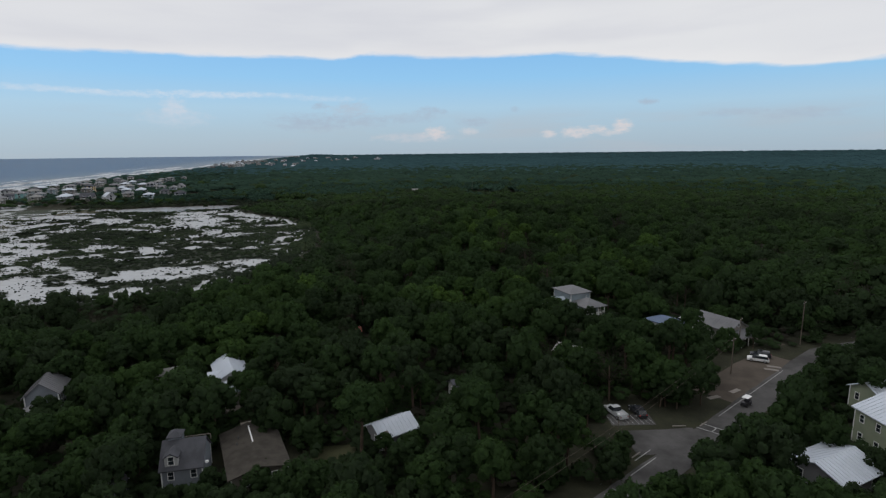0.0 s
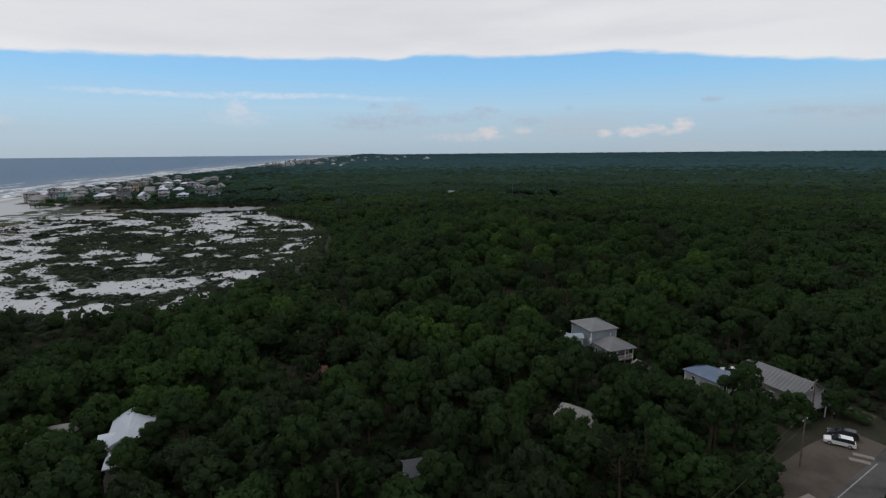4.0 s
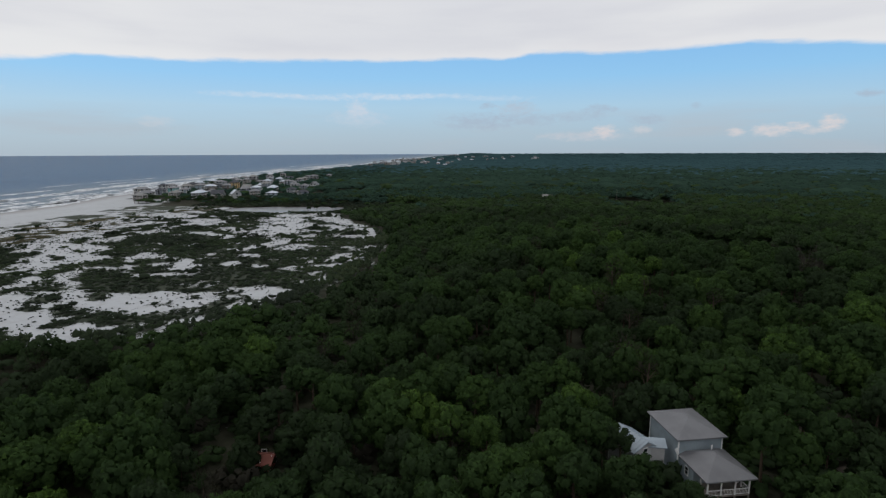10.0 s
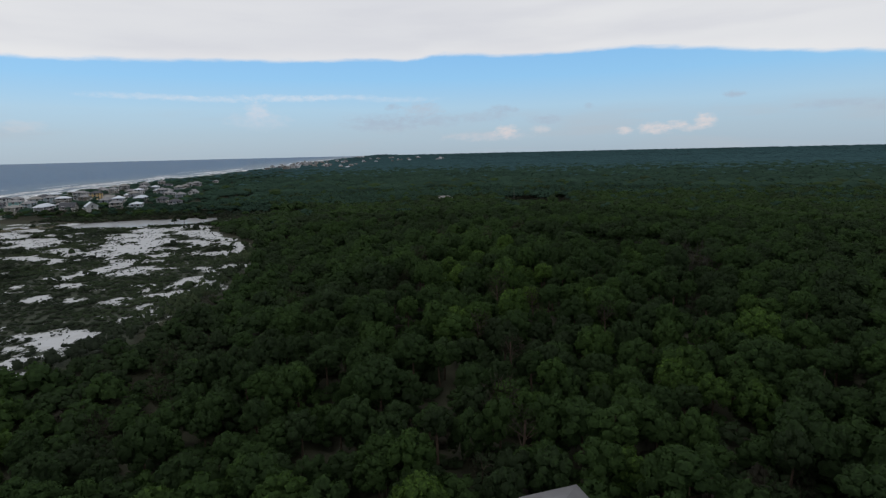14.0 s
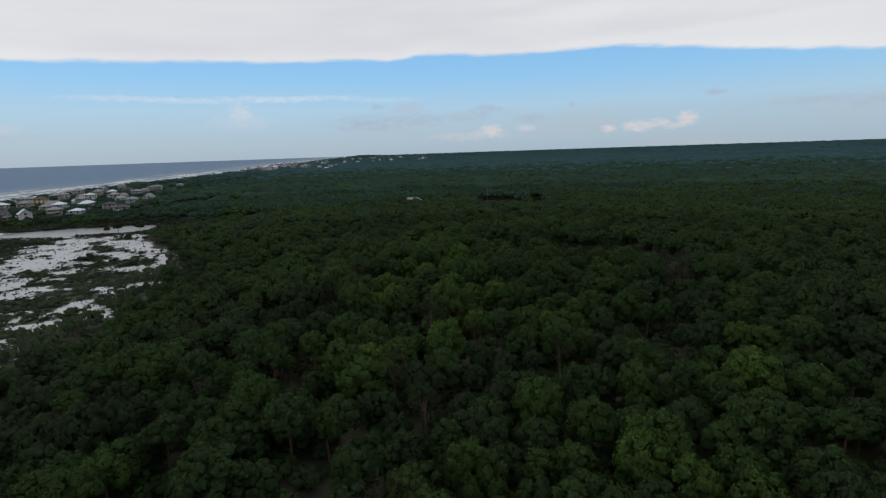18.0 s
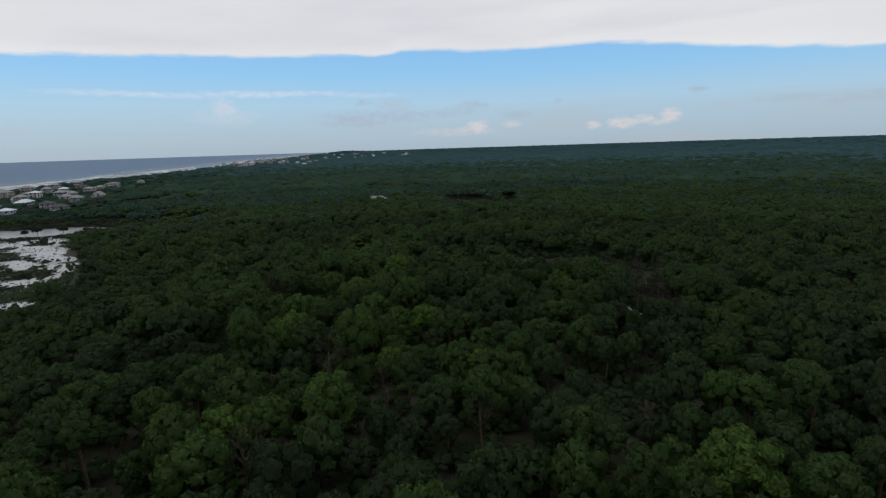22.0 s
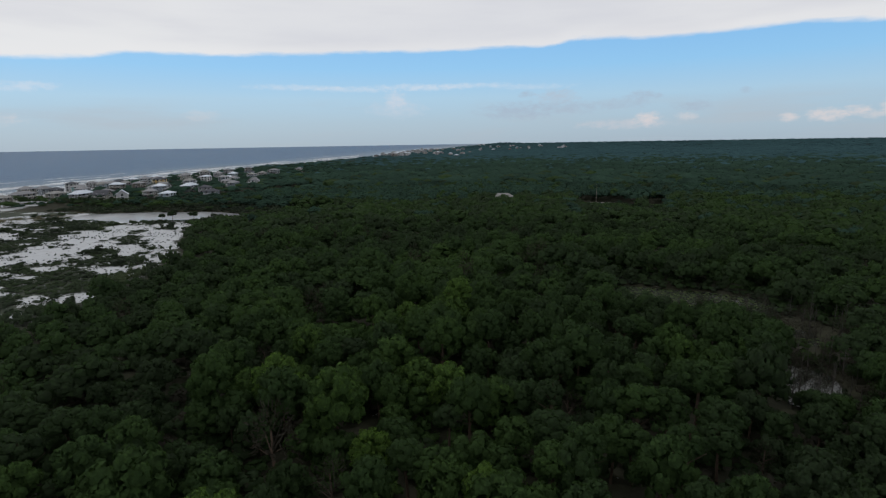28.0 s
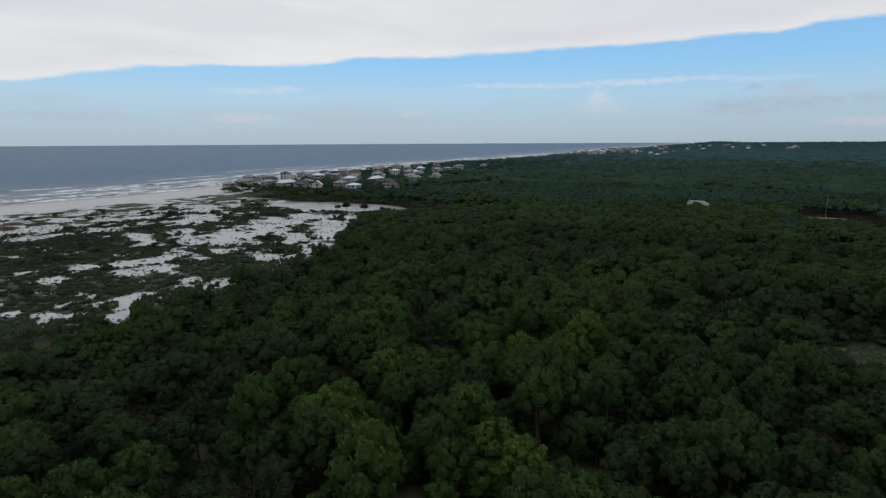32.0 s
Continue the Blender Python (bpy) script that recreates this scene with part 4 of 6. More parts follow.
TREES_SOUTH = [(-40.5, 69.5, 2.0, 4.0), (-49, 76.5, 3.2, 9.5), (-36, 72.5, 1.8, 4.6), (28.5, 78.5, 2.6, 5.5), (31, 83, 2, 4.5), (26, 74, 2.6, 5.5), (51.5, 64, 2.4, 5.5), (56.5, 63, 2.4, 5), (46.5, 77, 3, 6.5), (49.5, 72, 3.2, 7), (40, 66.5, 2.8, 6), (53, 79, 2.6, 6), (60, 85.5, 3, 7), (-5.5, 80.5, 2.6, 6.5)]
TREES_NORTH = [(-38, 97, 2.6, 6.5), (-33, 99, 2.8, 9), (47, 98.5, 3.2, 8), (52.5, 100, 3.4, 9), (50, 104, 3, 8), (55.5, 105.5, 3.2, 9), (44, 99.5, 2.8, 7), (57, 111, 3.2, 10), (60, 115, 3, 9), (82, 106, 3, 7), (73, 97, 3.2, 7), (31.5, 153.5, 2.8, 7.0), (29.0, 158.6, 2.5, 9.2), (31.6, 158.6, 2.3, 9.6), (35.5, 152.5, 2.6, 7.6), (57, 152, 2.8, 6), (62, 153, 3, 8), (-38.5, 104, 3.2, 11.5), (-37, 108.5, 3, 12), (81, 131, 2.6, 7.5), (72, 100.5, 2.8, 6.5), (78.5, 103, 3, 7), (-75, 92, 2.6, 8), (26, 154, 3, 9), (40.5, 151.5, 2.4, 5.5), (-42, 101, 2.8, 9)]
for k, (px, py, pr, top) in enumerate(TREES_SOUTH + TREES_NORTH):
    t = thing("tree", "bushy dark green oak beside the street", "tree", pose(px, py, -5.0, 0, 0, 67 * k), "woodland trees")
    part("trunk", TRUNK_MESH[k % 4], t, m=Matrix.Diagonal((top * 0.62,) * 3 + (1,)))
    leaves = part("crown", CROWN_MESH[k % 6], t, m=Matrix.Translation((0, 0, top - 1.4 * pr * 1.25)) @ Matrix.Diagonal((pr, pr, pr * 1.25, 1)))
    leaves.color = (0.15 + 0.05 * (k % 5), 0, 0, 1)
sear = (lush[near] < -0.45) & (rt.random(len(near)) < 0.4)
stand("grey_trees", x[near[sear]], y[near[sear]], radius[near[sear]] * 0.75, tall[near[sear]], foot[near[sear]], CROWNS_DRY, rt, DRYLEAF, "thin grey half-bare trees in the brushy hollows")
near = near[~sear]
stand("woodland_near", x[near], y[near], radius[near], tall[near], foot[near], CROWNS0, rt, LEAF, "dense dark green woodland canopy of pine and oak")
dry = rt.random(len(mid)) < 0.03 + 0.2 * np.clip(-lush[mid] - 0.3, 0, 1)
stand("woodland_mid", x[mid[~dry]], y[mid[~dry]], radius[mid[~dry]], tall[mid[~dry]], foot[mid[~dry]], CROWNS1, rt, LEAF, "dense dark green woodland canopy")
stand("dry_trees", x[mid[dry]], y[mid[dry]], radius[mid[dry]] * 0.8, tall[mid[dry]], foot[mid[dry]], CROWNS_DRY, rt, DRYLEAF, "scattered grey-brown dry trees in the wood")
tr = rest[d[rest] < 60]
stem = foot[tr] + 0.5 * tall[tr]
stand("woodland_trunks", x[tr], y[tr], stem, stem, stem * 0, TRUNKS, rt, BARK, "grey-brown tree trunks under the canopy")

# bushes under and between the near trees
x, y = scatter((-110, 40), (200, 420), 3.6, rt)
d = off_path(x, y)
ok = wooded(x, y) & (d < 95) & (rt.random(len(x)) < 0.6 + 0.9 * np.clip(-mood(x, y), 0, 1))
x, y = x[ok], y[ok]
brown = rt.random(len(x)) < 0.10
for name, pick, mat, label in (("undergrowth", ~brown, LEAF, "dark green undergrowth between the trunks"), ("dry_undergrowth", brown, DRYLEAF, "brown dry brush between the trees")):
    n = int(pick.sum())
    roof = np.clip(ceiling(x[pick], y[pick]) / 3.0, 0.05, 1)
    stand(name, x[pick], y[pick], rt.uniform(1.5, 2.8, n) * np.maximum(roof, 0.5), rt.uniform(1.2, 3.2, n) * np.maximum(roof, 0.2), np.zeros(n), BUSHES, rt, mat, label)


# brush between the trees towards the dunes
x, y = scatter((-150, 110), (140, 450), 3.1, rt)
d = off_path(x, y)
ok = wooded(x, y) & (d >= 90) & (d < 175)
x, y = x[ok], y[ok]
stand("woodland_brush", x, y, rt.uniform(1.2, 2.3, len(x)), rt.uniform(0.9, 2.3, len(x)) * np.clip(0.4 * ceiling(x, y), 0.3, 1), x * 0, SHRUBS, rt, LEAF, "dark green brush on the floor of the wood")

# low scrub where the camera sight lines keep the trees down
x, y = scatter((-130, 50), (110, 420), 2.8, rt)
ok = wooded(x, y) & (ceiling(x, y) < 7)
x, y = x[ok], y[ok]
stand("rim_scrub", x, y, rt.uniform(0.9, 1.8, len(x)), rt.uniform(0.4, 1.0, len(x)) * np.clip(0.3 * ceiling(x, y), 0.3, 1.4), x * 0, BUSHES, rt, LEAF, "low dark green scrub in the thin parts of the wood")

# garden shrubs round the houses
x, y = scatter((-98, 45), (98, 178), 2.6, rt)
ok = (road_gap(x, y) > 1.2) & (x > edge(y))
for cx, cy, r in CLEAR:
    ok &= np.hypot(x - cx, y - cy) > r * 0.85
near_house = np.min([np.hypot(x - cx, y - cy) - r for cx, cy, r in CLEAR], 0) < 9
ok &= near_house & (rt.random(len(x)) < 0.8)
x, y = x[ok], y[ok]
roof = np.clip(ceiling(x, y) / 2.6, 0.05, 1)
stand("garden_shrubs", x, y, rt.uniform(0.9, 1.9, len(x)) * np.maximum(roof, 0.3), rt.uniform(0.8, 2.0, len(x)) * roof, np.zeros(len(x)), SHRUBS, rt, LEAF, "dark green shrubs round the houses")


def wood_ring(name, lo, hi, step, near, far, grow, tallness, templates, mat, label, wedge):
    x, y = scatter(lo, hi, step, rt)
    d = off_path(x, y)
    ok = wooded(x, y) & (d >= near) & (d < far) & (x < wedge * y + 70) & (np.hypot(x - CENTRE[0], y - CENTRE[1]) < RIM - 60)
    ok &= (y > -10) & ((x > -260) | (y > 470))
    x, y = x[ok], y[ok]
    print(name, len(x))
    radius, tall, foot = sizes(x, y, rt)
    # trees further off or past the creek take the leaf colours with painted haze
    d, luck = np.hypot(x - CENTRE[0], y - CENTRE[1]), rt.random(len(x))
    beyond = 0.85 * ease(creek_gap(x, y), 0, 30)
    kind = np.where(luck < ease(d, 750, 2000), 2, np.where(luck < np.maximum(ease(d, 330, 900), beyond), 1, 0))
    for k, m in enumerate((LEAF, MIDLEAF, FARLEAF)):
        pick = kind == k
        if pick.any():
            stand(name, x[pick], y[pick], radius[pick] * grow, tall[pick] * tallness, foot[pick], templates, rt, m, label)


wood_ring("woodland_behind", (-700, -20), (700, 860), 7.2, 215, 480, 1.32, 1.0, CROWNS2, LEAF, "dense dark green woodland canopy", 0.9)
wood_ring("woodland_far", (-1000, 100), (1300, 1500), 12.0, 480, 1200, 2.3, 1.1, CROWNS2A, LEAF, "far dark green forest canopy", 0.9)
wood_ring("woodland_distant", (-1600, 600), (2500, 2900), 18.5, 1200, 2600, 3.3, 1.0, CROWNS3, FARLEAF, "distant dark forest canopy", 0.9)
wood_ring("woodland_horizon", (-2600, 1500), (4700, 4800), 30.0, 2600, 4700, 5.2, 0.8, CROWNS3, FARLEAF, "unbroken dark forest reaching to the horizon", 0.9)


# the wood beside and behind the flight, as a rolling canopy
def canopy_keep(x, y):
    seen = (x < 0.92 * y + 100) & (y > 0)
    return (x > shore(y) + 60) & (x > edge(y) + 30) & ~seen & (np.hypot(x - CENTRE[0], y - CENTRE[1]) < RIM)


v, f = sheet("canopy", axis(-2200, 4600, -200, 600, 16.0, 1.08), axis(-4400, 4700, -150, 700, 16.0, 1.08), lambda x, y: height(x, y) + 5 + 3.0 * fbm(x, y, 40, 31.0, 3) + 2.5 * fbm(x, y, 9, 33.0, 1), canopy_keep)
me = mesh_from("woodland_round", v, f, LEAF, True, 0.14 + 0.14 * fbm(v[:, 0].astype(float), v[:, 1].astype(float), 60, 35.0))
tagged(new("woodland_round", me), "dark forest canopy round the town", "trees", kind="stuff")
x, y = scatter((-320, -180), (460, 340), 7.6, rt)
ok = (canopy_keep(x, y) | canopy_keep(x + 16, y) | canopy_keep(x, y - 16)) & wooded(x, y) & (off_path(x, y) > 30) & ~((x > -120) & (x < 0.9 * y + 70) & (y > -10))
x, y = x[ok], y[ok]
radius, tall, foot = sizes(x, y, rt)
stand("woodland_fringe", x, y, radius * 1.35, tall, foot, CROWNS2, rt, LEAF, "dark green woodland behind the town")

# low scrub over the dunes
x, y = scatter((-400, 20), (-40, 520), 2.1, rt)
s = sandiness(x, y)
clump = fbm(x, y, 9, 53.0, 2)
ok = (dune(x, y) > 0.5) & (x - shore(y) > 84) & (lake(x, y) > 1.24) & (y > 100) & (x > -400 + 0.2 * y)
ok &= ((s < -0.02) & (rt.random(len(x)) < np.where(s > -0.22, 0.4, 0.72))) | ((s < 0.3) & (clump > 0.1) & (rt.random(len(x)) < 0.4)) | (rt.random(len(x)) < 0.05)
x, y, s = x[ok], y[ok], s[ok]
open_sand = s > 0.0
thick = 0.5 + 0.5 * fbm(x, y, 24, 57.0, 3)
h = np.where(open_sand, rt.uniform(0.25, 0.7, len(x)), 0.18 + 0.55 * np.clip(thick, 0, 1) + rt.uniform(0, 0.3, len(x)) + 1.8 * ease(x - edge(y), -22, 0))
wide = np.where(open_sand, rt.uniform(0.3, 0.75, len(x)), rt.uniform(0.7, 1.4, len(x)) + 0.4 * np.clip(thick, 0, 1))
lump = (rt.random(len(x)) < 0.02) & (x < -100) & (s < 0.25)
h, wide = np.where(lump, h + 1.3, h), np.where(lump, wide * 1.9, wide)
grassy = (x - shore(y) < 190) & ((fbm(x, y, 40, 51.0) > -0.3) | (x - shore(y) < 125)) & ~lump
green = np.clip(0.15 + 0.75 * np.clip(0.5 + 0.6 * fbm(x, y, 30, 59.0, 3), 0, 1) + rt.uniform(-0.2, 0.2, len(x)) - 0.25 * lump, 0, 1)
stand("dune_scrub", x[~grassy], y[~grassy], wide[~grassy], h[~grassy], x[~grassy] * 0, SHRUBS, rt, SCRUB, "low olive-green scrub on white sand dunes", green[~grassy])
stand("beach_grass", x[grassy], y[grassy], wide[grassy] * 1.3, h[grassy] * 0.35, x[grassy] * 0, SHRUBS, rt, GRASS, "dry brown-olive grass on the foredunes", green[grassy])

# dark tufts and sprigs strewn over the open sand
x, y = scatter((-340, 150), (-60, 470), 1.5, rt)
s = sandiness(x, y)
ok = (dune(x, y) > 0.5) & (x - shore(y) > 110) & (lake(x, y) > 1.3) & (s > -0.1)
ok &= rt.random(len(x)) < np.where(fbm(x, y, 7, 67.0, 2) > 0.12, 0.42, 0.05)
x, y = x[ok], y[ok]
stand("sand_tufts", x, y, rt.uniform(0.18, 0.5, len(x)), rt.uniform(0.2, 0.55, len(x)), x * 0, TUFTS, rt, SCRUB, "small dark tufts strewn over white sand", rt.uniform(0, 0.5, len(x)))

# reeds and low bushes on the wet rim of the pond and the creek
x, y = scatter((40, 300), (170, 420), 1.9, rt)
p = pond(x, y)
ok = (p > 0.98) & (p < 1.35) & (rt.random(len(x)) < 0.7)
x, y = x[ok], y[ok]
stand("pond_reeds", x, y, rt.uniform(0.5, 1.3, len(x)), rt.uniform(0.6, 1.5, len(x)), x * 0, SHRUBS, rt, SCRUB, "low olive reeds and bushes round the marsh pond")
x, y = scatter((-330, 455), (175, 680), 3.4, rt)
c = creek_gap(x, y)
ok = ((c > -9) & (c < 13) & (x > -185) | (x < -150) & (y < 560) & (dune(x, y) < 0.5)) & (pond(x, y) > 1.1) & (lake(x, y) > 1.2)
x, y = x[ok], y[ok]
stand("creek_brush", x, y, rt.uniform(1.2, 2.4, len(x)), rt.uniform(0.8, 2.2, len(x)), x * 0, SHRUBS, rt, SCRUB, "dark olive brush along the marshy creek")

# grey half-bare trees crowding the swamp
x, y = scatter((88, 306), (150, 378), 3.9, rt)
ok = (pond(x, y) < 1.75) & (rt.random(len(x)) < 0.75)
x, y = x[ok], y[ok]
r_ = rt.uniform(1.3, 2.4, len(x))
stand("swamp_trees", x, y, r_, r_ * 1.3, rt.uniform(1.5, 4.5, len(x)), CROWNS_DRY, rt, DRYLEAF, "grey-brown half-bare swamp trees in shallow water")


# ---- small solids ----
def poly(name, verts, faces, mat, smooth=False):
    me = bpy.data.meshes.new(name)
    me.from_pydata([tuple(map(float, v)) for v in verts], [], [tuple(f) for f in faces])
    me.materials.append(mat)
    if smooth:
        me.shade_smooth()
    me.update()
    return me


BOX_F = [(0, 3, 2, 1), (4, 5, 6, 7), (0, 1, 5, 4), (1, 2, 6, 5), (2, 3, 7, 6), (3, 0, 4, 7)]


def box_v(x0, y0, z0, x1, y1, z1):
    return [(x0, y0, z0), (x1, y0, z0), (x1, y1, z0), (x0, y1, z0), (x0, y0, z1), (x1, y0, z1), (x1, y1, z1), (x0, y1, z1)]


def box(name, lo, hi, mat, bevel=0.0):
    if not bevel:
        return poly(name, box_v(*lo, *hi), BOX_F, mat)
    bm = bmesh.new()
    vs = [bm.verts.new(v) for v in box_v(*lo, *hi)]
    for f in BOX_F:
        bm.faces.new([vs[i] for i in f])
    bmesh.ops.bevel(bm, geom=bm.edges[:], offset=bevel, segments=2, affect="EDGES")
    me = bpy.data.meshes.new(name)
    bm.to_mesh(me)
    bm.free()
    me.materials.append(mat)
    return me


def boxes(name, spans, mat):
    v, f = [], []
    for lo, hi in spans:
        f += [tuple(i + len(v) for i in q) for q in BOX_F]
        v += box_v(*lo, *hi)
    return poly(name, v, f, mat)


def rod(name, a, b, r0, r1, mat, sides=8):
    return mesh_from(name, *pole(r0, r1, a, b, sides), mat, True)


# ---- houses ----
def hip_roof(w, d, rise, over, mat, thick=0.2):
    a, b = w / 2 + over, d / 2 + over
    k = max(a - b, 0.05) if w >= d else 0.05
    m = 0.0 if w >= d else b - a
    v = [(-a, -b, 0), (a, -b, 0), (a, b, 0), (-a, b, 0), (-k, -m, rise), (k, m, rise), (-a, -b, -thick), (a, -b, -thick), (a, b, -thick), (-a, b, -thick)]
    if w >= d:
        top = [(0, 1, 5, 4), (1, 2, 5), (2, 3, 4, 5), (3, 0, 4)]
    else:
        v[4], v[5] = (0, -m, rise), (0, m, rise)
        top = [(0, 1, 4), (1, 2, 5, 4), (2, 3, 5), (3, 0, 4, 5)]
    return poly("roof", v, top + [(6, 7, 1, 0), (7, 8, 2, 1), (8, 9, 3, 2), (9, 6, 0, 3), (9, 8, 7, 6)], mat)


def gable_roof(w, d, rise, over, mat, thick=0.18):
    a, b = w / 2 + over, d / 2 + over
    drop = rise * over / (d / 2)
    v = []
    for x in (-a, a):
        v += [(x, -b, -drop), (x, 0, rise), (x, b, -drop), (x, b, -drop - thick), (x, 0, rise - thick), (x, -b, -drop - thick)]
    f = [(0, 6, 7, 1), (1, 7, 8, 2), (2, 8, 9, 3), (3, 9, 10, 4), (4, 10, 11, 5), (5, 11, 6, 0), (0, 1, 4, 5), (1, 2, 3, 4), (11, 10, 7, 6), (10, 9, 8, 7)]
    return poly("roof", v, f, mat)


def walls(name, w, d, h, mat, gable=0.0, foot=0.0):
    a, b = w / 2, d / 2
    v = box_v(-a, -b, foot, a, b, h)
    if not gable:
        return poly(name, v, BOX_F, mat)
    v += [(-a, 0, h + gable), (a, 0, h + gable)]
    return poly(name, v, [(0, 3, 2, 1), (0, 1, 5, 4), (2, 3, 7, 6), (1, 2, 6, 9, 5), (3, 0, 4, 8, 7), (4, 5, 9, 8), (6, 7, 8, 9)], mat)


def window_meshes(w, h):
    t = 0.11
    fr = boxes("window", [((-w / 2, -0.07, 0), (w / 2, 0.03, t)), ((-w / 2, -0.07, h - t), (w / 2, 0.03, h)), ((-w / 2, -0.07, t), (-w / 2 + t, 0.03, h - t)),
                          ((w / 2 - t, -0.07, t), (w / 2, 0.03, h - t)), ((-w / 2 + t, -0.05, h / 2 - 0.03), (w / 2 - t, 0.02, h / 2 + 0.03))], TRIM)
    return fr, box("pane", (-w / 2 + t, -0.035, t), (w / 2 - t, -0.012, h - t), GLASS)


WINDOWS = {k: window_meshes(*k) for k in ((1.0, 1.5), (1.6, 1.6), (2.2, 2.1))}


def window(parent, x, y, z, turn, size=(1.0, 1.5)):
    fr, pane = WINDOWS[size]
    w = part("window", fr, parent, m=pose(x, y, z, 0, 0, turn))
    part("pane", pane, w, "dark window glass")


def window_rows(parent, w, d, z0, floors, storey, size, every=3.0, sides="snew"):
    for k in range(floors):
        z = z0 + k * storey + 0.9
        for side, length, off, turn in (("s", w, -d / 2, 0), ("n", w, d / 2, 180), ("e", d, w / 2, 90), ("w", d, -w / 2, -90)):
            if side not in sides:
                continue
            n = max(1, int(length / every))
            for i in range(n):
                u = (i + 0.5) / n * length - length / 2
                x, y = (u, off) if side in "sn" else (off, u)
                window(parent, x, y, z, turn, size)


SEAMS = {}


def seams(parent, w, d, rise, over, mat):
    """Standing seams of a metal gable roof, one by one."""
    b, drop = d / 2 + over, rise * over / (d / 2)
    length, slope = math.hypot(b, rise + drop), math.degrees(math.atan2(rise + drop, b))
    key = (round(length, 2), mat.name)
    if key not in SEAMS:
        SEAMS[key] = box("seam", (-0.035, 0, 0.0), (0.035, length - 0.05, 0.06), mat)
    n = int(w / 0.75)
    for i in range(n):
        x = (i + 0.5) / n * w - w / 2
        part("seam", SEAMS[key], parent, m=pose(x, -b, -drop, slope, 0, 0))
        part("seam", SEAMS[key], parent, m=pose(x, b, -drop, slope, 0, 180))


def porch(parent, x0, y0, x1, y1, z, top, posts, rail_mat, deck_mat):
    """A deck with posts up to its roof and a slatted rail."""
    part("deck", box("deck", (x0, y0, z - 0.2), (x1, y1, z), deck_mat), parent)
    me = box("post", (-0.08, -0.08, 0), (0.08, 0.08, top - z), rail_mat)
    for i in range(posts):
        u = i / (posts - 1)
        part("post", me, parent, m=pose(x0 + 0.1 + (x1 - x0 - 0.2) * u, y0 + 0.1, z))
    n = int((x1 - x0) / 0.25)
    part("railing", boxes("railing", [((x0, y0 + 0.05, z + 0.9), (x1, y0 + 0.12, z + 1.0)), ((x0, y0 + 0.05, z + 0.1), (x1, y0 + 0.12, z + 0.16))]
                          + [((x0 + 0.25 * i + 0.1, y0 + 0.06, z + 0.16), (x0 + 0.25 * i + 0.14, y0 + 0.1, z + 0.9)) for i in range(n)], rail_mat), parent)
    leg = box("support", (-0.1, -0.1, -3.0), (0.1, 0.1, 0), deck_mat)
    for x in (x0 + 0.3, x1 - 0.3):
        part("support", leg, parent, m=pose(x, y0 + 0.2, z - 0.2))


SIDING = {k: paint(k + "_siding", c, 0.75, 0.18, 0.5) for k, c in {
    "pale_blue": (0.26, 0.31, 0.34), "grey": (0.20, 0.20, 0.21), "white": (0.42, 0.42, 0.42), "beige": (0.235, 0.222, 0.20), "sage": (0.24, 0.27, 0.19),
    "slate": (0.20, 0.22, 0.25), "timber": (0.15, 0.133, 0.118), "ochre": (0.52, 0.36, 0.16), "brown": (0.20, 0.14, 0.10), "teal": (0.20, 0.38, 0.38), "red": (0.22, 0.08, 0.06)}.items()}
ROOF_BLUE = paint("blue_grey_metal_roofing", (0.115, 0.155, 0.235), 0.5, 0.2, 0.3, 0.3)
ROOF_TAN = paint("pale_tan_roofing", (0.215, 0.212, 0.20), 0.7, 0.25, 0.3, 0.3)
ROOF_SLATE = paint("dark_grey_shingle", (0.080, 0.082, 0.092), 0.9, 0.3, 0.5, 0.15)


def house(label, x, y, z, turn, w, d, h, roof, rise, wall, top, floors=2, foot=0.0, over=0.45, win=(1.0, 1.5), every=3.2, seam=False, sides="snew", group=""):
    """A house on its own footing; roof is hip or gable, x runs along the ridge."""
    t = thing("house", label, "house", pose(x, y, z, 0, 0, turn), group)
    part("wall", walls("wall", w, d, h, SIDING[wall], rise if roof == "gable" else 0.0, foot), t)
    r = part("roof", hip_roof(w, d, rise, over, top) if roof == "hip" else gable_roof(w, d, rise, over, top), t, m=pose(0, 0, h + (0.2 if roof == "hip" else 0.02)))
    if seam:
        seams(r, w + 1.6 * over, d, rise, over, top)
    if floors:
        window_rows(t, w, d, foot, floors, (h - foot) / floors, win, every, sides)
    for sx in (-1, 1):
        for sy in (-1, 1):
            part("corner_board", box("corner_board", (-0.09, -0.09, foot), (0.09, 0.09, h - 0.02), TRIM), t, m=pose(sx * (w / 2 - 0.05), sy * (d / 2 - 0.05), 0))
    return t


# ---- the town at the start of the flight ----
TOWN_Z = -5.0
a = house("two-storey pale blue house with a grey hip roof", 42.1, 167.3, TOWN_Z, 114.5, 8.9, 7.6, 6.7, "hip", 1.5, "pale_blue", METAL_GREY, 2, over=0.5, sides="s")
part("wing_wall", walls("wing_wall", 3.6, 7.2, 3.9, SIDING["pale_blue"]), a, m=pose(-6.2, -0.4, 0))
wing = hip_roof(8.0, 7.4, 1.9, 0.45, METAL_GREY)
part("wing_roof", wing, a, m=pose(-7.6, -0.4, 4.1))
part("vent_pipe", rod("vent_pipe", (0, 0, 0), (0, 0, 0.7), 0.09, 0.09, TRIM), a, "white vent pipe", pose(-5.9, -1.0, 5.55))
part("deck", box("deck", (-11.4, -3.9, 1.0), (-8.02, 3.1, 1.2), WOOD), a)
post = box("post", (-0.09, -0.09, 0), (0.09, 0.09, 2.7), TRIM)
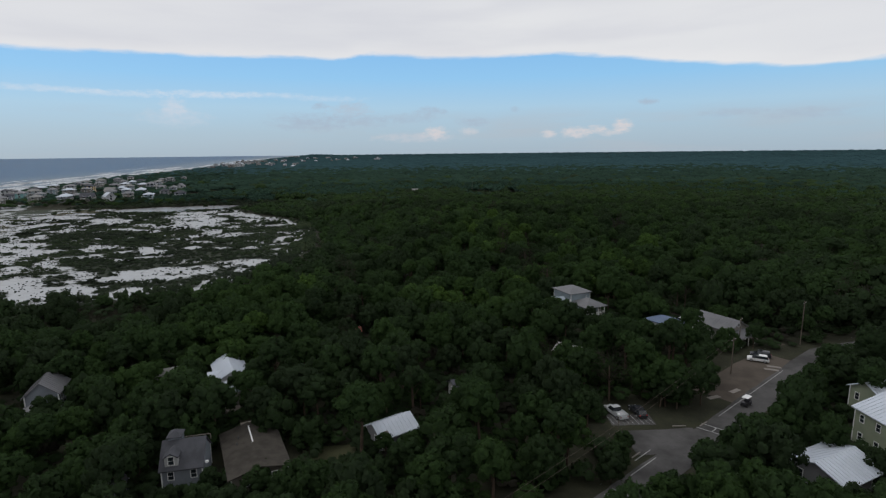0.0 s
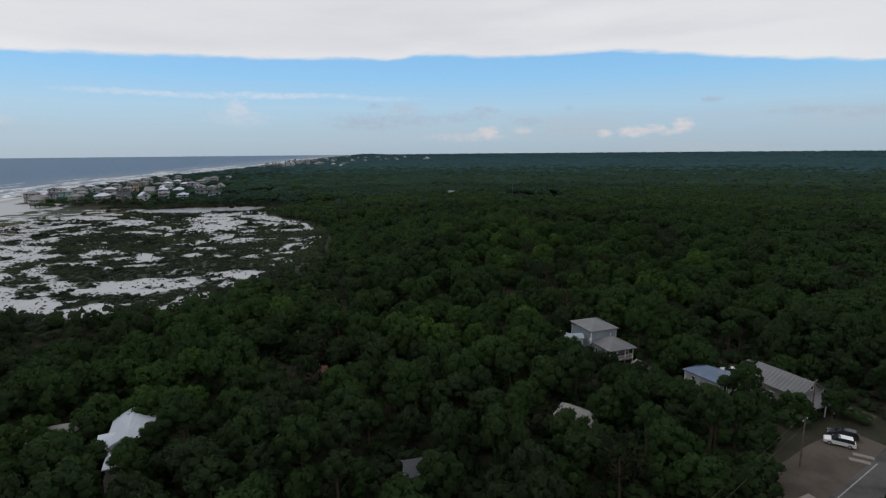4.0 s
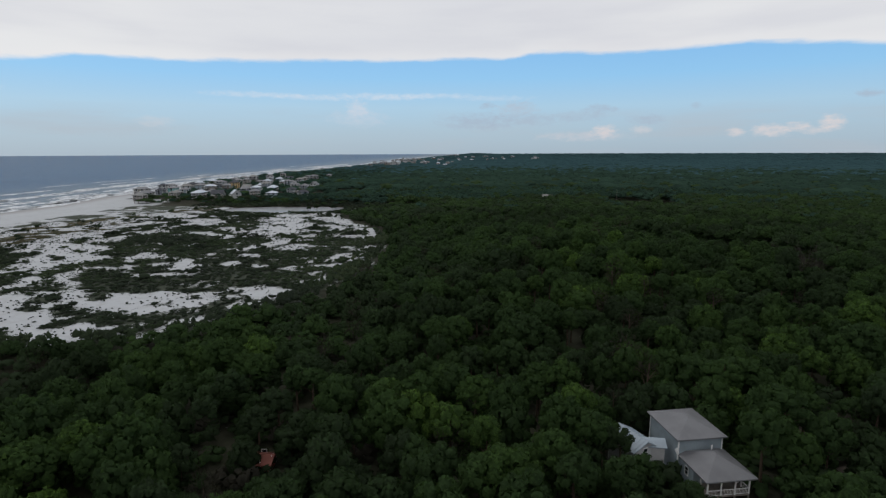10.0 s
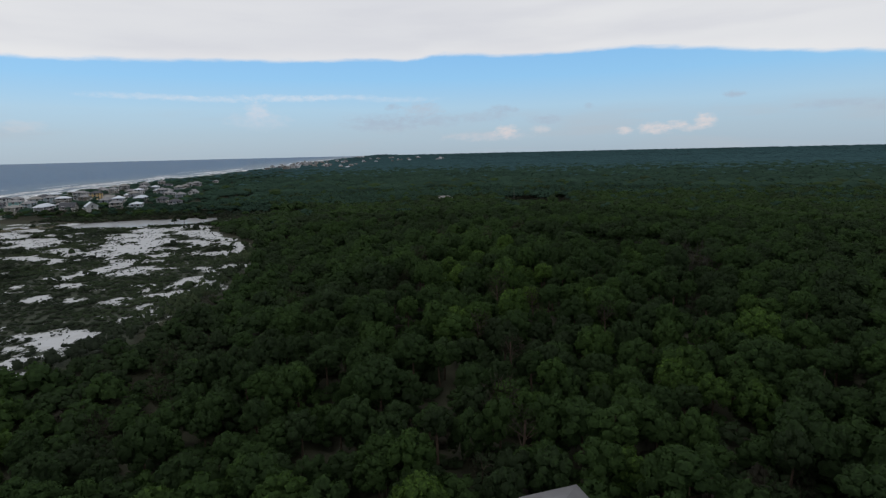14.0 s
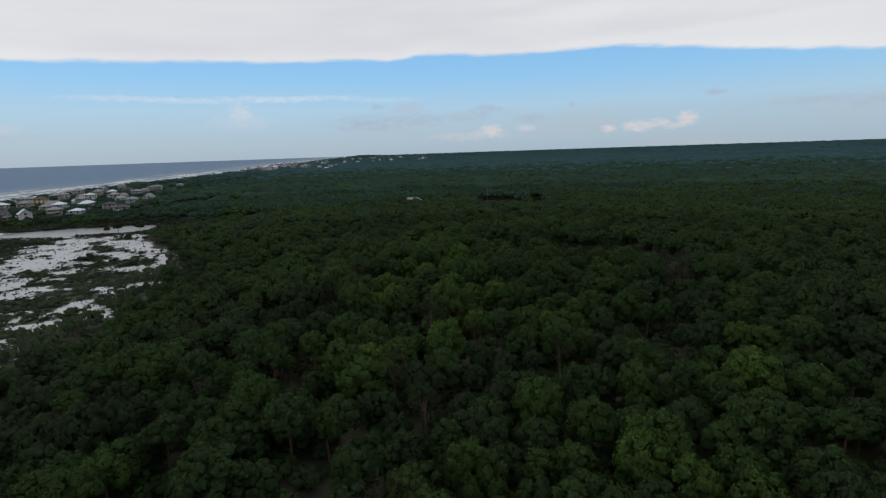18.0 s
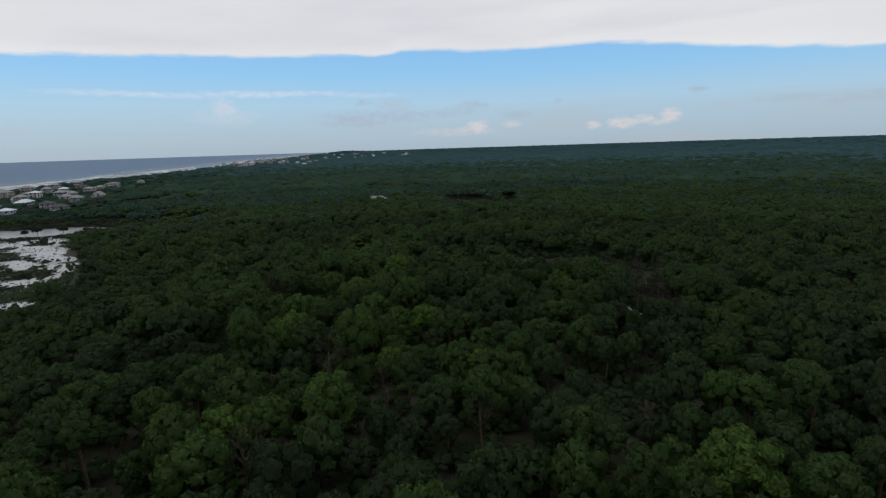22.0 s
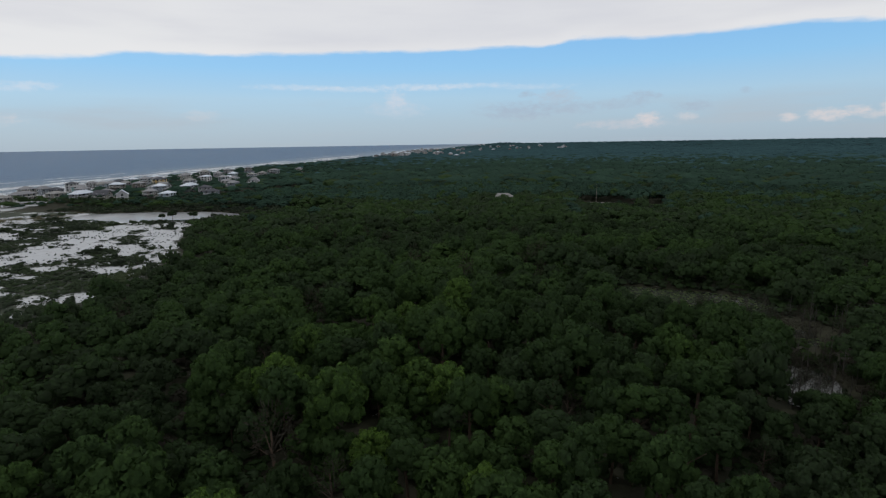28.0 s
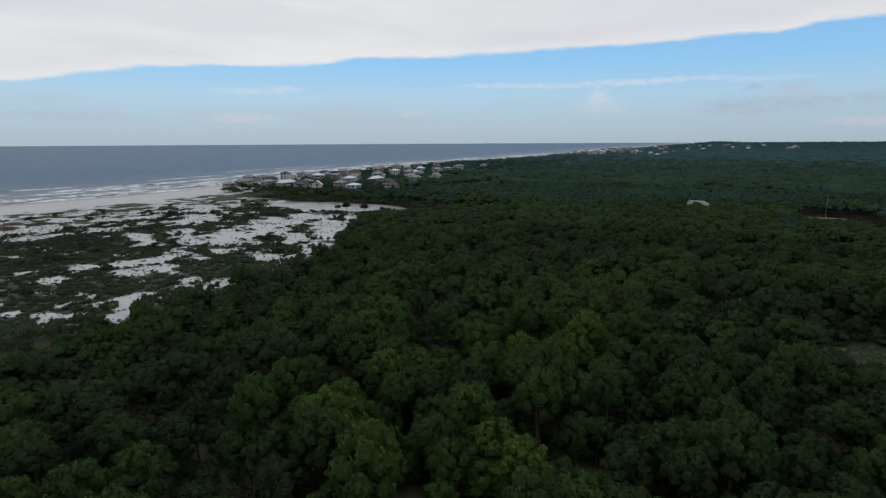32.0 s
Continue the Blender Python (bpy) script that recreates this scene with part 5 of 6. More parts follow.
for px, py in ((-11.3, -3.8), (-11.3, -1.5), (-11.3, 0.8), (-11.3, 3.0), (-9.6, -3.8), (-9.6, 3.0)):
    part("post", post, a, m=pose(px, py, 1.2))
    part("support", box("support", (-0.1, -0.1, 0), (0.1, 0.1, 1.0), WOOD), a, m=pose(px, py, 0))
part("railing", boxes("railing", [((-11.34, -3.8, 2.1), (-11.26, 3.0, 2.2)), ((-11.3, -3.84, 2.1), (-8.05, -3.76, 2.2)), ((-11.34, -3.8, 1.3), (-11.26, 3.0, 1.36))]
                      + [((-11.32, -3.7 + 0.24 * i, 1.36), (-11.28, -3.66 + 0.24 * i, 2.1)) for i in range(28)] + [((-11.2 + 0.24 * i, -3.82, 1.3), (-11.16 + 0.24 * i, -3.78, 2.1)) for i in range(13)], TRIM), a, "white slatted porch railing")
# added dark panel in place of the shade inside the porch
part("porch_backing", box("porch_backing", (-0.03, -0.9, 0), (0.03, 0.9, 2.05), GLASS), a, "dark panel standing in for the shaded porch interior", pose(-8.04, -0.4, 1.22))
part("gable_vent", box("gable_vent", (-0.4, -0.05, -0.4), (0.4, 0.05, 0.4), TRIM), a, m=pose(-4.2, 3.84, 4.6, 0, 45, 0))
window(a, -6.2, 3.2, 1.6, 180)

b = house("small white house with a pale metal roof among trees", 33.6, 163.2, TOWN_Z, -50, 6.0, 4.6, 4.9, "gable", 1.2, "white", METAL_PALE, 2, seam=True)
part("dormer_wall", walls("dormer_wall", 3.0, 2.6, 5.0, SIDING["white"], 0.7), b, m=pose(2.2, 2.4, 0, 0, 0, 60))
part("dormer_roof", gable_roof(3.0, 2.6, 0.7, 0.3, METAL_PALE), b, m=pose(2.2, 2.4, 5.05, 0, 0, 60))

s = thing("shed", "small garden shed with a pale metal gable roof", "shed", pose(50.8, 152.6, TOWN_Z, 0, 0, -67))
part("wall", walls("wall", 3.4, 2.5, 2.0, SIDING["grey"], 0.7), s)
part("roof", gable_roof(3.4, 2.5, 0.7, 0.25, ROOF_TAN), s, m=pose(0, 0, 2.02))
part("door", box("door", (-0.03, -0.55, 0.05), (0.03, 0.55, 1.85), TRIM), s, m=pose(1.72, 0, 0))

house("low house with a blue-grey metal roof among trees", 64.2, 145.6, TOWN_Z, -58, 8.8, 6.6, 3.0, "hip", 1.4, "white", ROOF_BLUE, 1)
c = house("long house with pale grey metal gable roof", 77.0, 140.8, TOWN_Z, -61, 11.0, 7.6, 4.0, "gable", 2.1, "beige", METAL_GREY, 1, over=0.6, seam=True)
window(c, 5.5, 0, 4.3, 90)
part("porch_roof", poly("porch_roof", [(0, -3.2, 0), (3.4, -3.2, -1.1), (3.4, 3.2, -1.1), (0, 3.2, 0), (0, -3.2, -0.15), (3.4, -3.2, -1.25), (3.4, 3.2, -1.25), (0, 3.2, -0.15)], [(0, 1, 2, 3), (7, 6, 5, 4), (0, 4, 5, 1), (1, 5, 6, 2), (2, 6, 7, 3), (3, 7, 4, 0)], METAL_GREY), c, m=pose(5.5, -0.4, 3.6))
for yy in (-3.0, 0.0, 3.0):
    part("post", box("post", (-0.08, -0.08, 0), (0.08, 0.08, 2.35), TRIM), c, m=pose(8.7, yy - 0.4, 0))

e = house("white-roofed house with crossing gables in the trees", -46.6, 108.2, TOWN_Z, -61, 10.4, 6.0, 5.6, "gable", 1.5, "white", METAL_WHITE, 2, seam=True)
part("wing_wall", walls("wing_wall", 3.4, 3.6, 5.2, SIDING["white"], 1.0), e, m=pose(1.6, -2.6, 0, 0, 0, 90))
part("wing_roof", gable_roof(3.6, 3.6, 1.0, 0.3, METAL_WHITE), e, m=pose(1.6, -2.6, 5.23, 0, 0, 90))
part("lower_wall", walls("lower_wall", 5.4, 5.6, 4.5, SIDING["beige"]), e, m=pose(7.6, 0.2, 0))
part("lower_roof", hip_roof(5.6, 5.6, 1.4, 0.35, METAL_WHITE), e, m=pose(7.6, 0.2, 4.7))
porch(e, 10.2, -2.6, 12.4, 2.6, 1.5, 4.0, 3, WOOD, WOOD)

g = house("grey cottage with dark shingle roof and white dormer", -41.6, 77.2, TOWN_Z, 13, 6.0, 6.6, 3.7, "gable", 3.1, "slate", ROOF_SLATE, 0, over=0.3)
window(g, -1.6, -3.3, 1.7, 0)
window(g, 1.7, -3.3, 1.7, 0)
part("dormer_wall", walls("dormer_wall", 2.6, 1.9, 1.6, SIDING["white"], 0.6), g, m=pose(-1.4, -1.9, 4.0, 0, 0, 90))
part("dormer_roof", gable_roof(2.7, 1.9, 0.6, 0.2, ROOF_SLATE), g, m=pose(-1.4, -1.9, 5.62, 0, 0, 90))
window(g, -1.4, -3.21, 4.15, 0)
part("lookout", walls("lookout", 1.9, 2.2, 1.5, SIDING["slate"]), g, m=pose(-1.5, 1.0, 5.6))
part("lookout_roof", hip_roof(1.9, 2.2, 0.8, 0.2, ROOF_SLATE, 0.12), g, m=pose(-1.5, 1.0, 7.2))
part("deck_rail", boxes("deck_rail", [((-3.2, 3.4, 5.2), (3.2, 3.5, 5.3)), ((-3.2, 3.4, 4.4), (-3.1, 3.5, 5.2)), ((3.1, 3.4, 4.4), (3.2, 3.5, 5.2)), ((0.4, 3.4, 4.4), (0.5, 3.5, 5.2))], WOOD), g)
part("wall_lamp", box("wall_lamp", (-0.25, -0.2, 0), (0.25, 0.2, 0.3), TRIM, 0.04), g, "white floodlight box", pose(3.6, -2.6, 3.6))

k = house("low house with brown shingle roof and white ridge", -31.9, 80.4, TOWN_Z, -63, 14.5, 8.6, 3.0, "gable", 1.0, "timber", SHINGLE, 1, over=0.5)
part("ridge_vent", boxes("ridge_vent", [((-6.2, -0.1, 0), (-0.4, 0.1, 0.08))], TRIM), k, "white ridge strip", pose(0, 0, 4.02))
for px, py in ((-3.4, -2.0), (-1.4, -2.4)):
    part("vent_pipe", rod("vent_pipe", (0, 0, 0), (0, 0, 0.5), 0.07, 0.07, ROOF_SLATE), k, m=pose(px, py, 3.45))
part("sun_deck", box("sun_deck", (-2.2, -1.2, -0.15), (2.2, 1.2, 0), WOOD), k, m=pose(-8.7, 0.3, 2.6))
part("deck_support", boxes("deck_support", [((-2.0, -1.0, -2.5), (-1.85, -0.85, 0)), ((1.85, 0.85, -2.5), (2.0, 1.0, 0))], WOOD), k, m=pose(-8.7, 0.3, 2.45))

q = house("white ribbed-roof cottage half hidden by trees", -9.3, 86.2, TOWN_Z, 36, 7.0, 5.6, 3.8, "gable", 1.5, "grey", METAL_WHITE, 0, seam=True)
window(q, -3.5, -0.6, 1.8, -90)
part("chimney", box("chimney", (-0.45, -0.35, 0), (0.45, 0.35, 4.9), SIDING["timber"], 0.03), q, m=pose(-3.0, -3.2, 0))

n = house("tall grey timber house with metal gable roof", -79.6, 98.6, TOWN_Z, 112, 7.0, 5.6, 6.0, "gable", 2.4, "slate", METAL_GREY, 2, seam=True)
part("lower_roof", hip_roof(5.2, 3.0, 0.9, 0.3, METAL_GREY), n, m=pose(-5.2, 0, 3.9, 0, 0, 90))
porch(n, -7.2, -3.0, -3.9, -1.4, 1.6, 3.8, 3, WOOD, WOOD)

house("two-storey sage green house with white metal roof", 79.4, 80.2, TOWN_Z, -86, 13.0, 12.0, 6.6, "gable", 2.4, "sage", METAL_WHITE, 2, every=3.0, seam=True)
house("white metal roof of a raised rear wing", 83.6, 92.6, TOWN_Z, 10, 9.0, 6.5, 6.6, "gable", 1.8, "sage", METAL_WHITE, 2, seam=True)
house("low outbuilding with a broad white metal roof", 61.0, 74.4, TOWN_Z, 25, 9.6, 8.6, 3.0, "gable", 1.6, "grey", METAL_WHITE, 1, seam=True)
house("dark-roofed cottage hidden under trees", -51.5, 70.5, TOWN_Z, 20, 6.5, 6.0, 2.9, "hip", 1.6, "slate", ROOF_SLATE, 1)
house("pale roof showing between the trees", -60.0, 107.0, TOWN_Z, 28, 8.0, 5.0, 5.0, "gable", 1.2, "beige", ROOF_TAN, 1)
house("grey-roofed cottage half hidden under oaks", 32.0, 124.5, TOWN_Z, -40, 7.0, 5.6, 2.8, "gable", 1.3, "beige", ROOF_TAN, 1)
house("small white cottage between the trees", 4.0, 105.5, TOWN_Z, 20, 4.6, 4.2, 2.9, "gable", 1.1, "white", ROOF_SLATE, 1)
house("small red shack in a woodland clearing", -26.0, 144.5, TOWN_Z, 15, 4.0, 3.2, 1.8, "gable", 0.7, "red", SIDING["red"], 1)


# ---- street ----
def strip(name, pts, half, z, mat, label, category="road", kind="structure"):
    p = np.array(pts, float)
    s = np.r_[0, np.cumsum(np.hypot(*np.diff(p, axis=0).T))]
    u = np.arange(0, s[-1] + 1.5, 1.5).clip(0, s[-1])
    c = np.stack([np.interp(u, s, p[:, 0]), np.interp(u, s, p[:, 1])], -1)
    for _ in range(6):
        c[1:-1] = (c[:-2] + 2 * c[1:-1] + c[2:]) / 4
    t = np.gradient(c, axis=0)
    t /= np.linalg.norm(t, axis=1)[:, None]
    side = np.stack([-t[:, 1], t[:, 0]], -1)
    w = half + (0.25 * fbm(u, u * 0, 4.0, 41.0) if half > 1 else 0)
    w = np.broadcast_to(w, u.shape)[:, None]
    v = np.concatenate([np.c_[c - side * w, np.full(len(c), z)], np.c_[c + side * w, np.full(len(c), z)]])
    i = np.arange(len(c) - 1)
    f = np.stack([i, i + 1, i + 1 + len(c), i + len(c)], -1)[:, ::-1]
    ob = new(name, mesh_from(name, v, f, mat, True))
    return tagged(ob, label, category, kind=kind)


MAIN = [(-12, 40), (12, 58), (26, 70), (37, 79), (50, 89.2), (63, 100), (80, 114), (91, 123.5), (99, 129), (114, 133.5), (150, 141)]
strip("road", MAIN, 2.9, TOWN_Z + 0.05, ASPHALT, "worn grey asphalt village street")
strip("side_street", [(47, 87), (40, 86.5), (33, 86)], 4.0, TOWN_Z + 0.042, ASPHALT, "cracked asphalt apron of a side street")
strip("parking_bay", [(32, 94.4), (40.5, 94.4)], 2.2, TOWN_Z + 0.046, ASPHALT, "marked parking bay off the street")
strip("dirt_lot", [(57, 104), (66, 111.5), (75, 119), (84, 125)], 4.4, TOWN_Z + 0.03, DIRT, "brown sandy parking verge beside the street", "ground")
strip("track", [(90, 133), (80, 149), (72, 163), (66, 176), (65, 200), (70, 225)], 1.5, TOWN_Z + 0.03, DIRT, "pale sandy track along the wood", "path")
LAWN = paint("dry_lawn", (0.062, 0.064, 0.034), 0.95, 0.35, 0.3, 0.1)
strip("yard", [(-23, 82), (-14, 83.5)], 3.4, TOWN_Z + 0.03, LAWN, "small dry grass lawn in a garden", "ground")
for i in range(9):
    strip("road_marking", [(32.6 + 0.95 * i, 92.6), (32.0 + 0.95 * i, 96.0)], 0.06, TOWN_Z + 0.06, LINE, "white painted parking stripe", "marking")
for a0, a1 in (((47.6, 91.2), (52.0, 87.2)), ((49.2, 92.6), (53.6, 88.6)), ((49.6, 89.4), (51.2, 90.8)), ((26.0, 73.0), (29.2, 69.6)), ((24.4, 71.6), (27.6, 68.2))):
    strip("road_marking", [a0, a1], 0.12, TOWN_Z + 0.062, LINE, "white painted crossing line on asphalt", "marking")
for a0, a1 in (((54, 95.4), (80, 116.8)), ((30, 76.2), (36, 81.2)), ((32.2, 80.4), (36.0, 83.6))):
    strip("road_marking", [a0, a1], 0.09, TOWN_Z + 0.063, LINE, "faded white edge line of the street", "marking")
SLAB = paint("pale_concrete", (0.22, 0.20, 0.18), 0.9, 0.2, 0.8)
for x0, y0, r in ((79.2, 119.0, -28), (77.6, 117.4, -28), (63.0, 106.3, 30), (57.0, 103.4, 20)):
    tagged(new("slab", box("slab", (-1.5, -0.55, 0.0), (1.5, 0.55, 0.05), SLAB, 0.02)), "pale worn patch slab on the dirt verge", "slab").matrix_basis = pose(x0, y0, TOWN_Z + 0.032, 0, 0, r)
for i, (x0, y0, r) in enumerate(((49.4, 92.3, 38), (32.9, 82.0, 40), (44.5, 91.6, 0))):
    tagged(new("parking_kerb", box("parking_kerb", (-1.3, -0.12, 0), (1.3, 0.12, 0.18), SLAB, 0.03)), "pale concrete wheel stop at the street edge", "kerb").matrix_basis = pose(x0, y0, TOWN_Z, 0, 0, r)


# ---- vehicles ----
TYRE = paint("tyre_rubber", (0.02, 0.02, 0.02), 0.9, 0.2, 2.0, 0.2)
RIM_METAL = paint("wheel_rim", (0.45, 0.45, 0.46), 0.35, 0.1, 2.0, 0.5, 0.6)
LAMP_RED = paint("tail_lamp", (0.35, 0.02, 0.02), 0.3, 0.1, 2.0, 0.5)
LAMP_CLEAR = paint("head_lamp", (0.7, 0.72, 0.74), 0.15, 0.1, 2.0, 0.6)


def wheel(parent, x, y, r):
    t = np.arange(16) * math.pi / 8
    ring = lambda rad, yy: [(rad * math.cos(a), yy, rad * math.sin(a)) for a in t]
    v = ring(r, -0.09) + ring(r, 0.09) + ring(r * 0.62, -0.1) + ring(r * 0.62, 0.1)
    f = []
    for i in range(16):
        j = (i + 1) % 16
        f += [(i, j, 16 + j, 16 + i), (32 + i, 32 + j, j, i), (16 + i, 16 + j, 48 + j, 48 + i)]
    w = part("wheel", poly("wheel", v, f, TYRE, True), parent, m=pose(x, y, r))
    part("rim", poly("rim", ring(r * 0.62, -0.095) + ring(r * 0.62, 0.095), [tuple(range(16)), tuple(range(31, 15, -1))], RIM_METAL), w)


def car(label, x, y, turn, colour, kind="suv"):
    """Side profile swept across, with glass, lamps and wheels."""
    t = thing("truck" if kind == "truck" else "car", label, "truck" if kind == "truck" else "car", pose(x, y, TOWN_Z + 0.05, 0, 0, turn))
    L, W = (5.6, 1.95) if kind == "truck" else (4.7, 1.85)
    skin = paint("car_paint", colour, 0.25, 0.05, 0.8, 0.6)
    low = [(-L / 2, 0.35), (-L / 2, 0.85), (-L / 2 + 0.15, 0.9), (L / 2 - 1.1, 1.0), (L / 2 - 0.1, 0.8), (L / 2, 0.6), (L / 2, 0.35)]
    cab = {"truck": [(-0.6, 0.99), (-0.5, 1.75), (0.7, 1.75), (1.4, 0.99)], "suv": [(-L / 2 + 0.15, 0.97), (-L / 2 + 0.45, 1.6), (0.3, 1.66), (1.25, 0.99)]}[kind]

    def sweep(name, prof, w0, w1, mat):
        n = len(prof)
        v, f = [], []
        for y_, k_ in ((-1, 0), (1, 0)):
            zs = [p[1] for p in prof]
            for px, pz in prof:
                u = (pz - min(zs)) / (max(zs) - min(zs))
                v.append((px, y_ * (w0 + (w1 - w0) * u) / 2, pz))
        f = [tuple(range(n)), tuple(range(2 * n - 1, n - 1, -1))] + [(i, n + i, n + (i + 1) % n, (i + 1) % n) for i in range(n)]
        return poly(name, v, f, mat)
    part("body", sweep("body", low, W, W - 0.06, skin), t)
    part("cabin", sweep("cabin", cab, W - 0.1, W - 0.5, GLASS), t, "dark tinted windows")
    zr = cab[1][1]
    part("roof", box("roof", (cab[1][0] + 0.02, -W / 2 + 0.2, zr - 0.03), (cab[2][0], W / 2 - 0.2, zr + 0.05), skin, 0.03), t)
    for sy in (-1, 1):
        part("headlight", box("headlight", (L / 2 - 0.18, -0.2, 0.62), (L / 2 - 0.02, 0.2, 0.78), LAMP_CLEAR), t, m=pose(0, sy * (W / 2 - 0.28), 0))
        part("tail_light", box("tail_light", (-L / 2 - 0.02, -0.12, 0.72), (-L / 2 + 0.05, 0.12, 0.92), LAMP_RED), t, m=pose(0, sy * (W / 2 - 0.2), 0))
        for sx in (-1, 1):
            wheel(t, sx * L * 0.31, sy * (W / 2 - 0.08), 0.35)
    if kind == "truck":
        part("cargo_bed", boxes("cargo_bed", [((-L / 2, -W / 2, 0.99), (-0.62, -W / 2 + 0.1, 1.25)), ((-L / 2, W / 2 - 0.1, 0.99), (-0.62, W / 2, 1.25)), ((-L / 2, -W / 2 + 0.1, 0.99), (-L / 2 + 0.1, W / 2 - 0.1, 1.25))], skin), t)
    return t


car("white estate car parked on the dirt verge", 77.4, 122.6, 152, (0.75, 0.75, 0.75))
car("dark car parked behind the white one", 79.6, 125.3, 150, (0.025, 0.028, 0.035))
car("white pickup truck parked in a marked bay", 34.0, 96.4, 108, (0.42, 0.43, 0.44), "truck")
car("dark car parked beside the marked bay", 38.4, 96.6, 98, (0.03, 0.03, 0.035))
car("white car parked beside the sandy track", 71.4, 153.2, 150, (0.72, 0.72, 0.72))
car("dark estate car parked on the sandy track", 77.6, 158.0, 118, (0.02, 0.022, 0.026))
cart = thing("golf_cart", "dark golf cart with a white canopy on the street", "golf cart", pose(61.6, 99.6, TOWN_Z + 0.05, 0, 0, 219))
DARKPAINT = paint("dark_cart_paint", (0.03, 0.03, 0.035), 0.4, 0.1, 1.0, 0.5)
part("body", poly("body", [(-1.2, -0.6, 0.3), (1.2, -0.6, 0.3), (1.2, 0.6, 0.3), (-1.2, 0.6, 0.3), (-1.2, -0.6, 0.85), (0.75, -0.6, 0.7), (0.75, 0.6, 0.7), (-1.2, 0.6, 0.85), (1.2, -0.55, 0.95), (1.2, 0.55, 0.95)],
     [(0, 3, 2, 1), (0, 1, 8, 5, 4), (3, 7, 6, 9, 2), (4, 5, 6, 7), (5, 8, 9, 6), (1, 2, 9, 8), (0, 4, 7, 3)], DARKPAINT), cart)
part("seat", box("seat", (-0.6, -0.55, 0.8), (-0.1, 0.55, 1.0), DARKPAINT, 0.05), cart)
part("seat_back", box("seat_back", (-0.65, -0.55, 1.0), (-0.5, 0.55, 1.35), DARKPAINT, 0.05), cart)
part("canopy", box("canopy", (-1.1, -0.62, 1.85), (0.95, 0.62, 1.93), TRIM, 0.03), cart, "white canopy roof")
for px in (-1.0, 0.85):
    for py in (-0.55, 0.55):
        part("post", rod("post", (px, py, 0.7), (px, py, 1.86), 0.025, 0.025, DARKPAINT), cart)
        wheel(cart, px * 0.85, py, 0.24)

# ---- poles and wires ----
POLEWOOD = paint("pole_wood", (0.14, 0.115, 0.095), 0.9, 0.3, 1.0, 0.1)


def utility_pole(x, y, tall, lamp=False):
    t = thing("utility_pole", "weathered wooden utility pole beside the street", "utility pole", pose(x, y, TOWN_Z, 0, 0, 40), "street poles")
    part("pole", rod("pole", (0, 0, -0.5), (0, 0, tall), 0.15, 0.11, POLEWOOD), t)
    part("crossarm", box("crossarm", (-0.9, -0.06, tall - 0.7), (0.9, 0.06, tall - 0.55), POLEWOOD), t)
    for px in (-0.8, 0.8):
        part("insulator", rod("insulator", (px, 0, tall - 0.55), (px, 0, tall - 0.38), 0.05, 0.04, TRIM, 6), t)
    return t


for px, py, ph in ((95.2, 133.8, 12.0), (66.7, 115.0, 9.0), (78.4, 133.0, 8.0), (0.0, 51.5, 9.0)):
    utility_pole(px, py, ph)
lamp_post = thing("street_lamp", "slim lamp post with a white head at the side street", "street lamp", pose(31.7, 88.0, TOWN_Z))
part("pole", rod("pole", (0, 0, 0), (0, 0, 4.2), 0.07, 0.05, POLEWOOD), lamp_post)
part("head", box("head", (-0.22, -0.22, 4.2), (0.22, 0.22, 4.6), TRIM, 0.06), lamp_post, "white lamp head")
for off in (-0.7, 0.7):
    p0, p1 = Vector((66.7 + off * 0.6, 115.0 - off * 0.6, TOWN_Z + 8.6)), Vector((0.0 + off * 0.6, 51.5 - off * 0.6, TOWN_Z + 8.6))
    cu = bpy.data.curves.new("power_line", "CURVE")
    cu.dimensions, cu.bevel_depth = "3D", 0.016
    sp = cu.splines.new("POLY")
    sp.points.add(24)
    for i, pt in enumerate(sp.points):
        u = i / 24
        q3 = p0.lerp(p1, u)
        pt.co = (q3.x, q3.y, q3.z - 1.4 * 4 * u * (1 - u), 1)
    cu.materials.append(POLEWOOD)
    tagged(new("power_line", cu), "dark sagging power line between the poles", "power line")

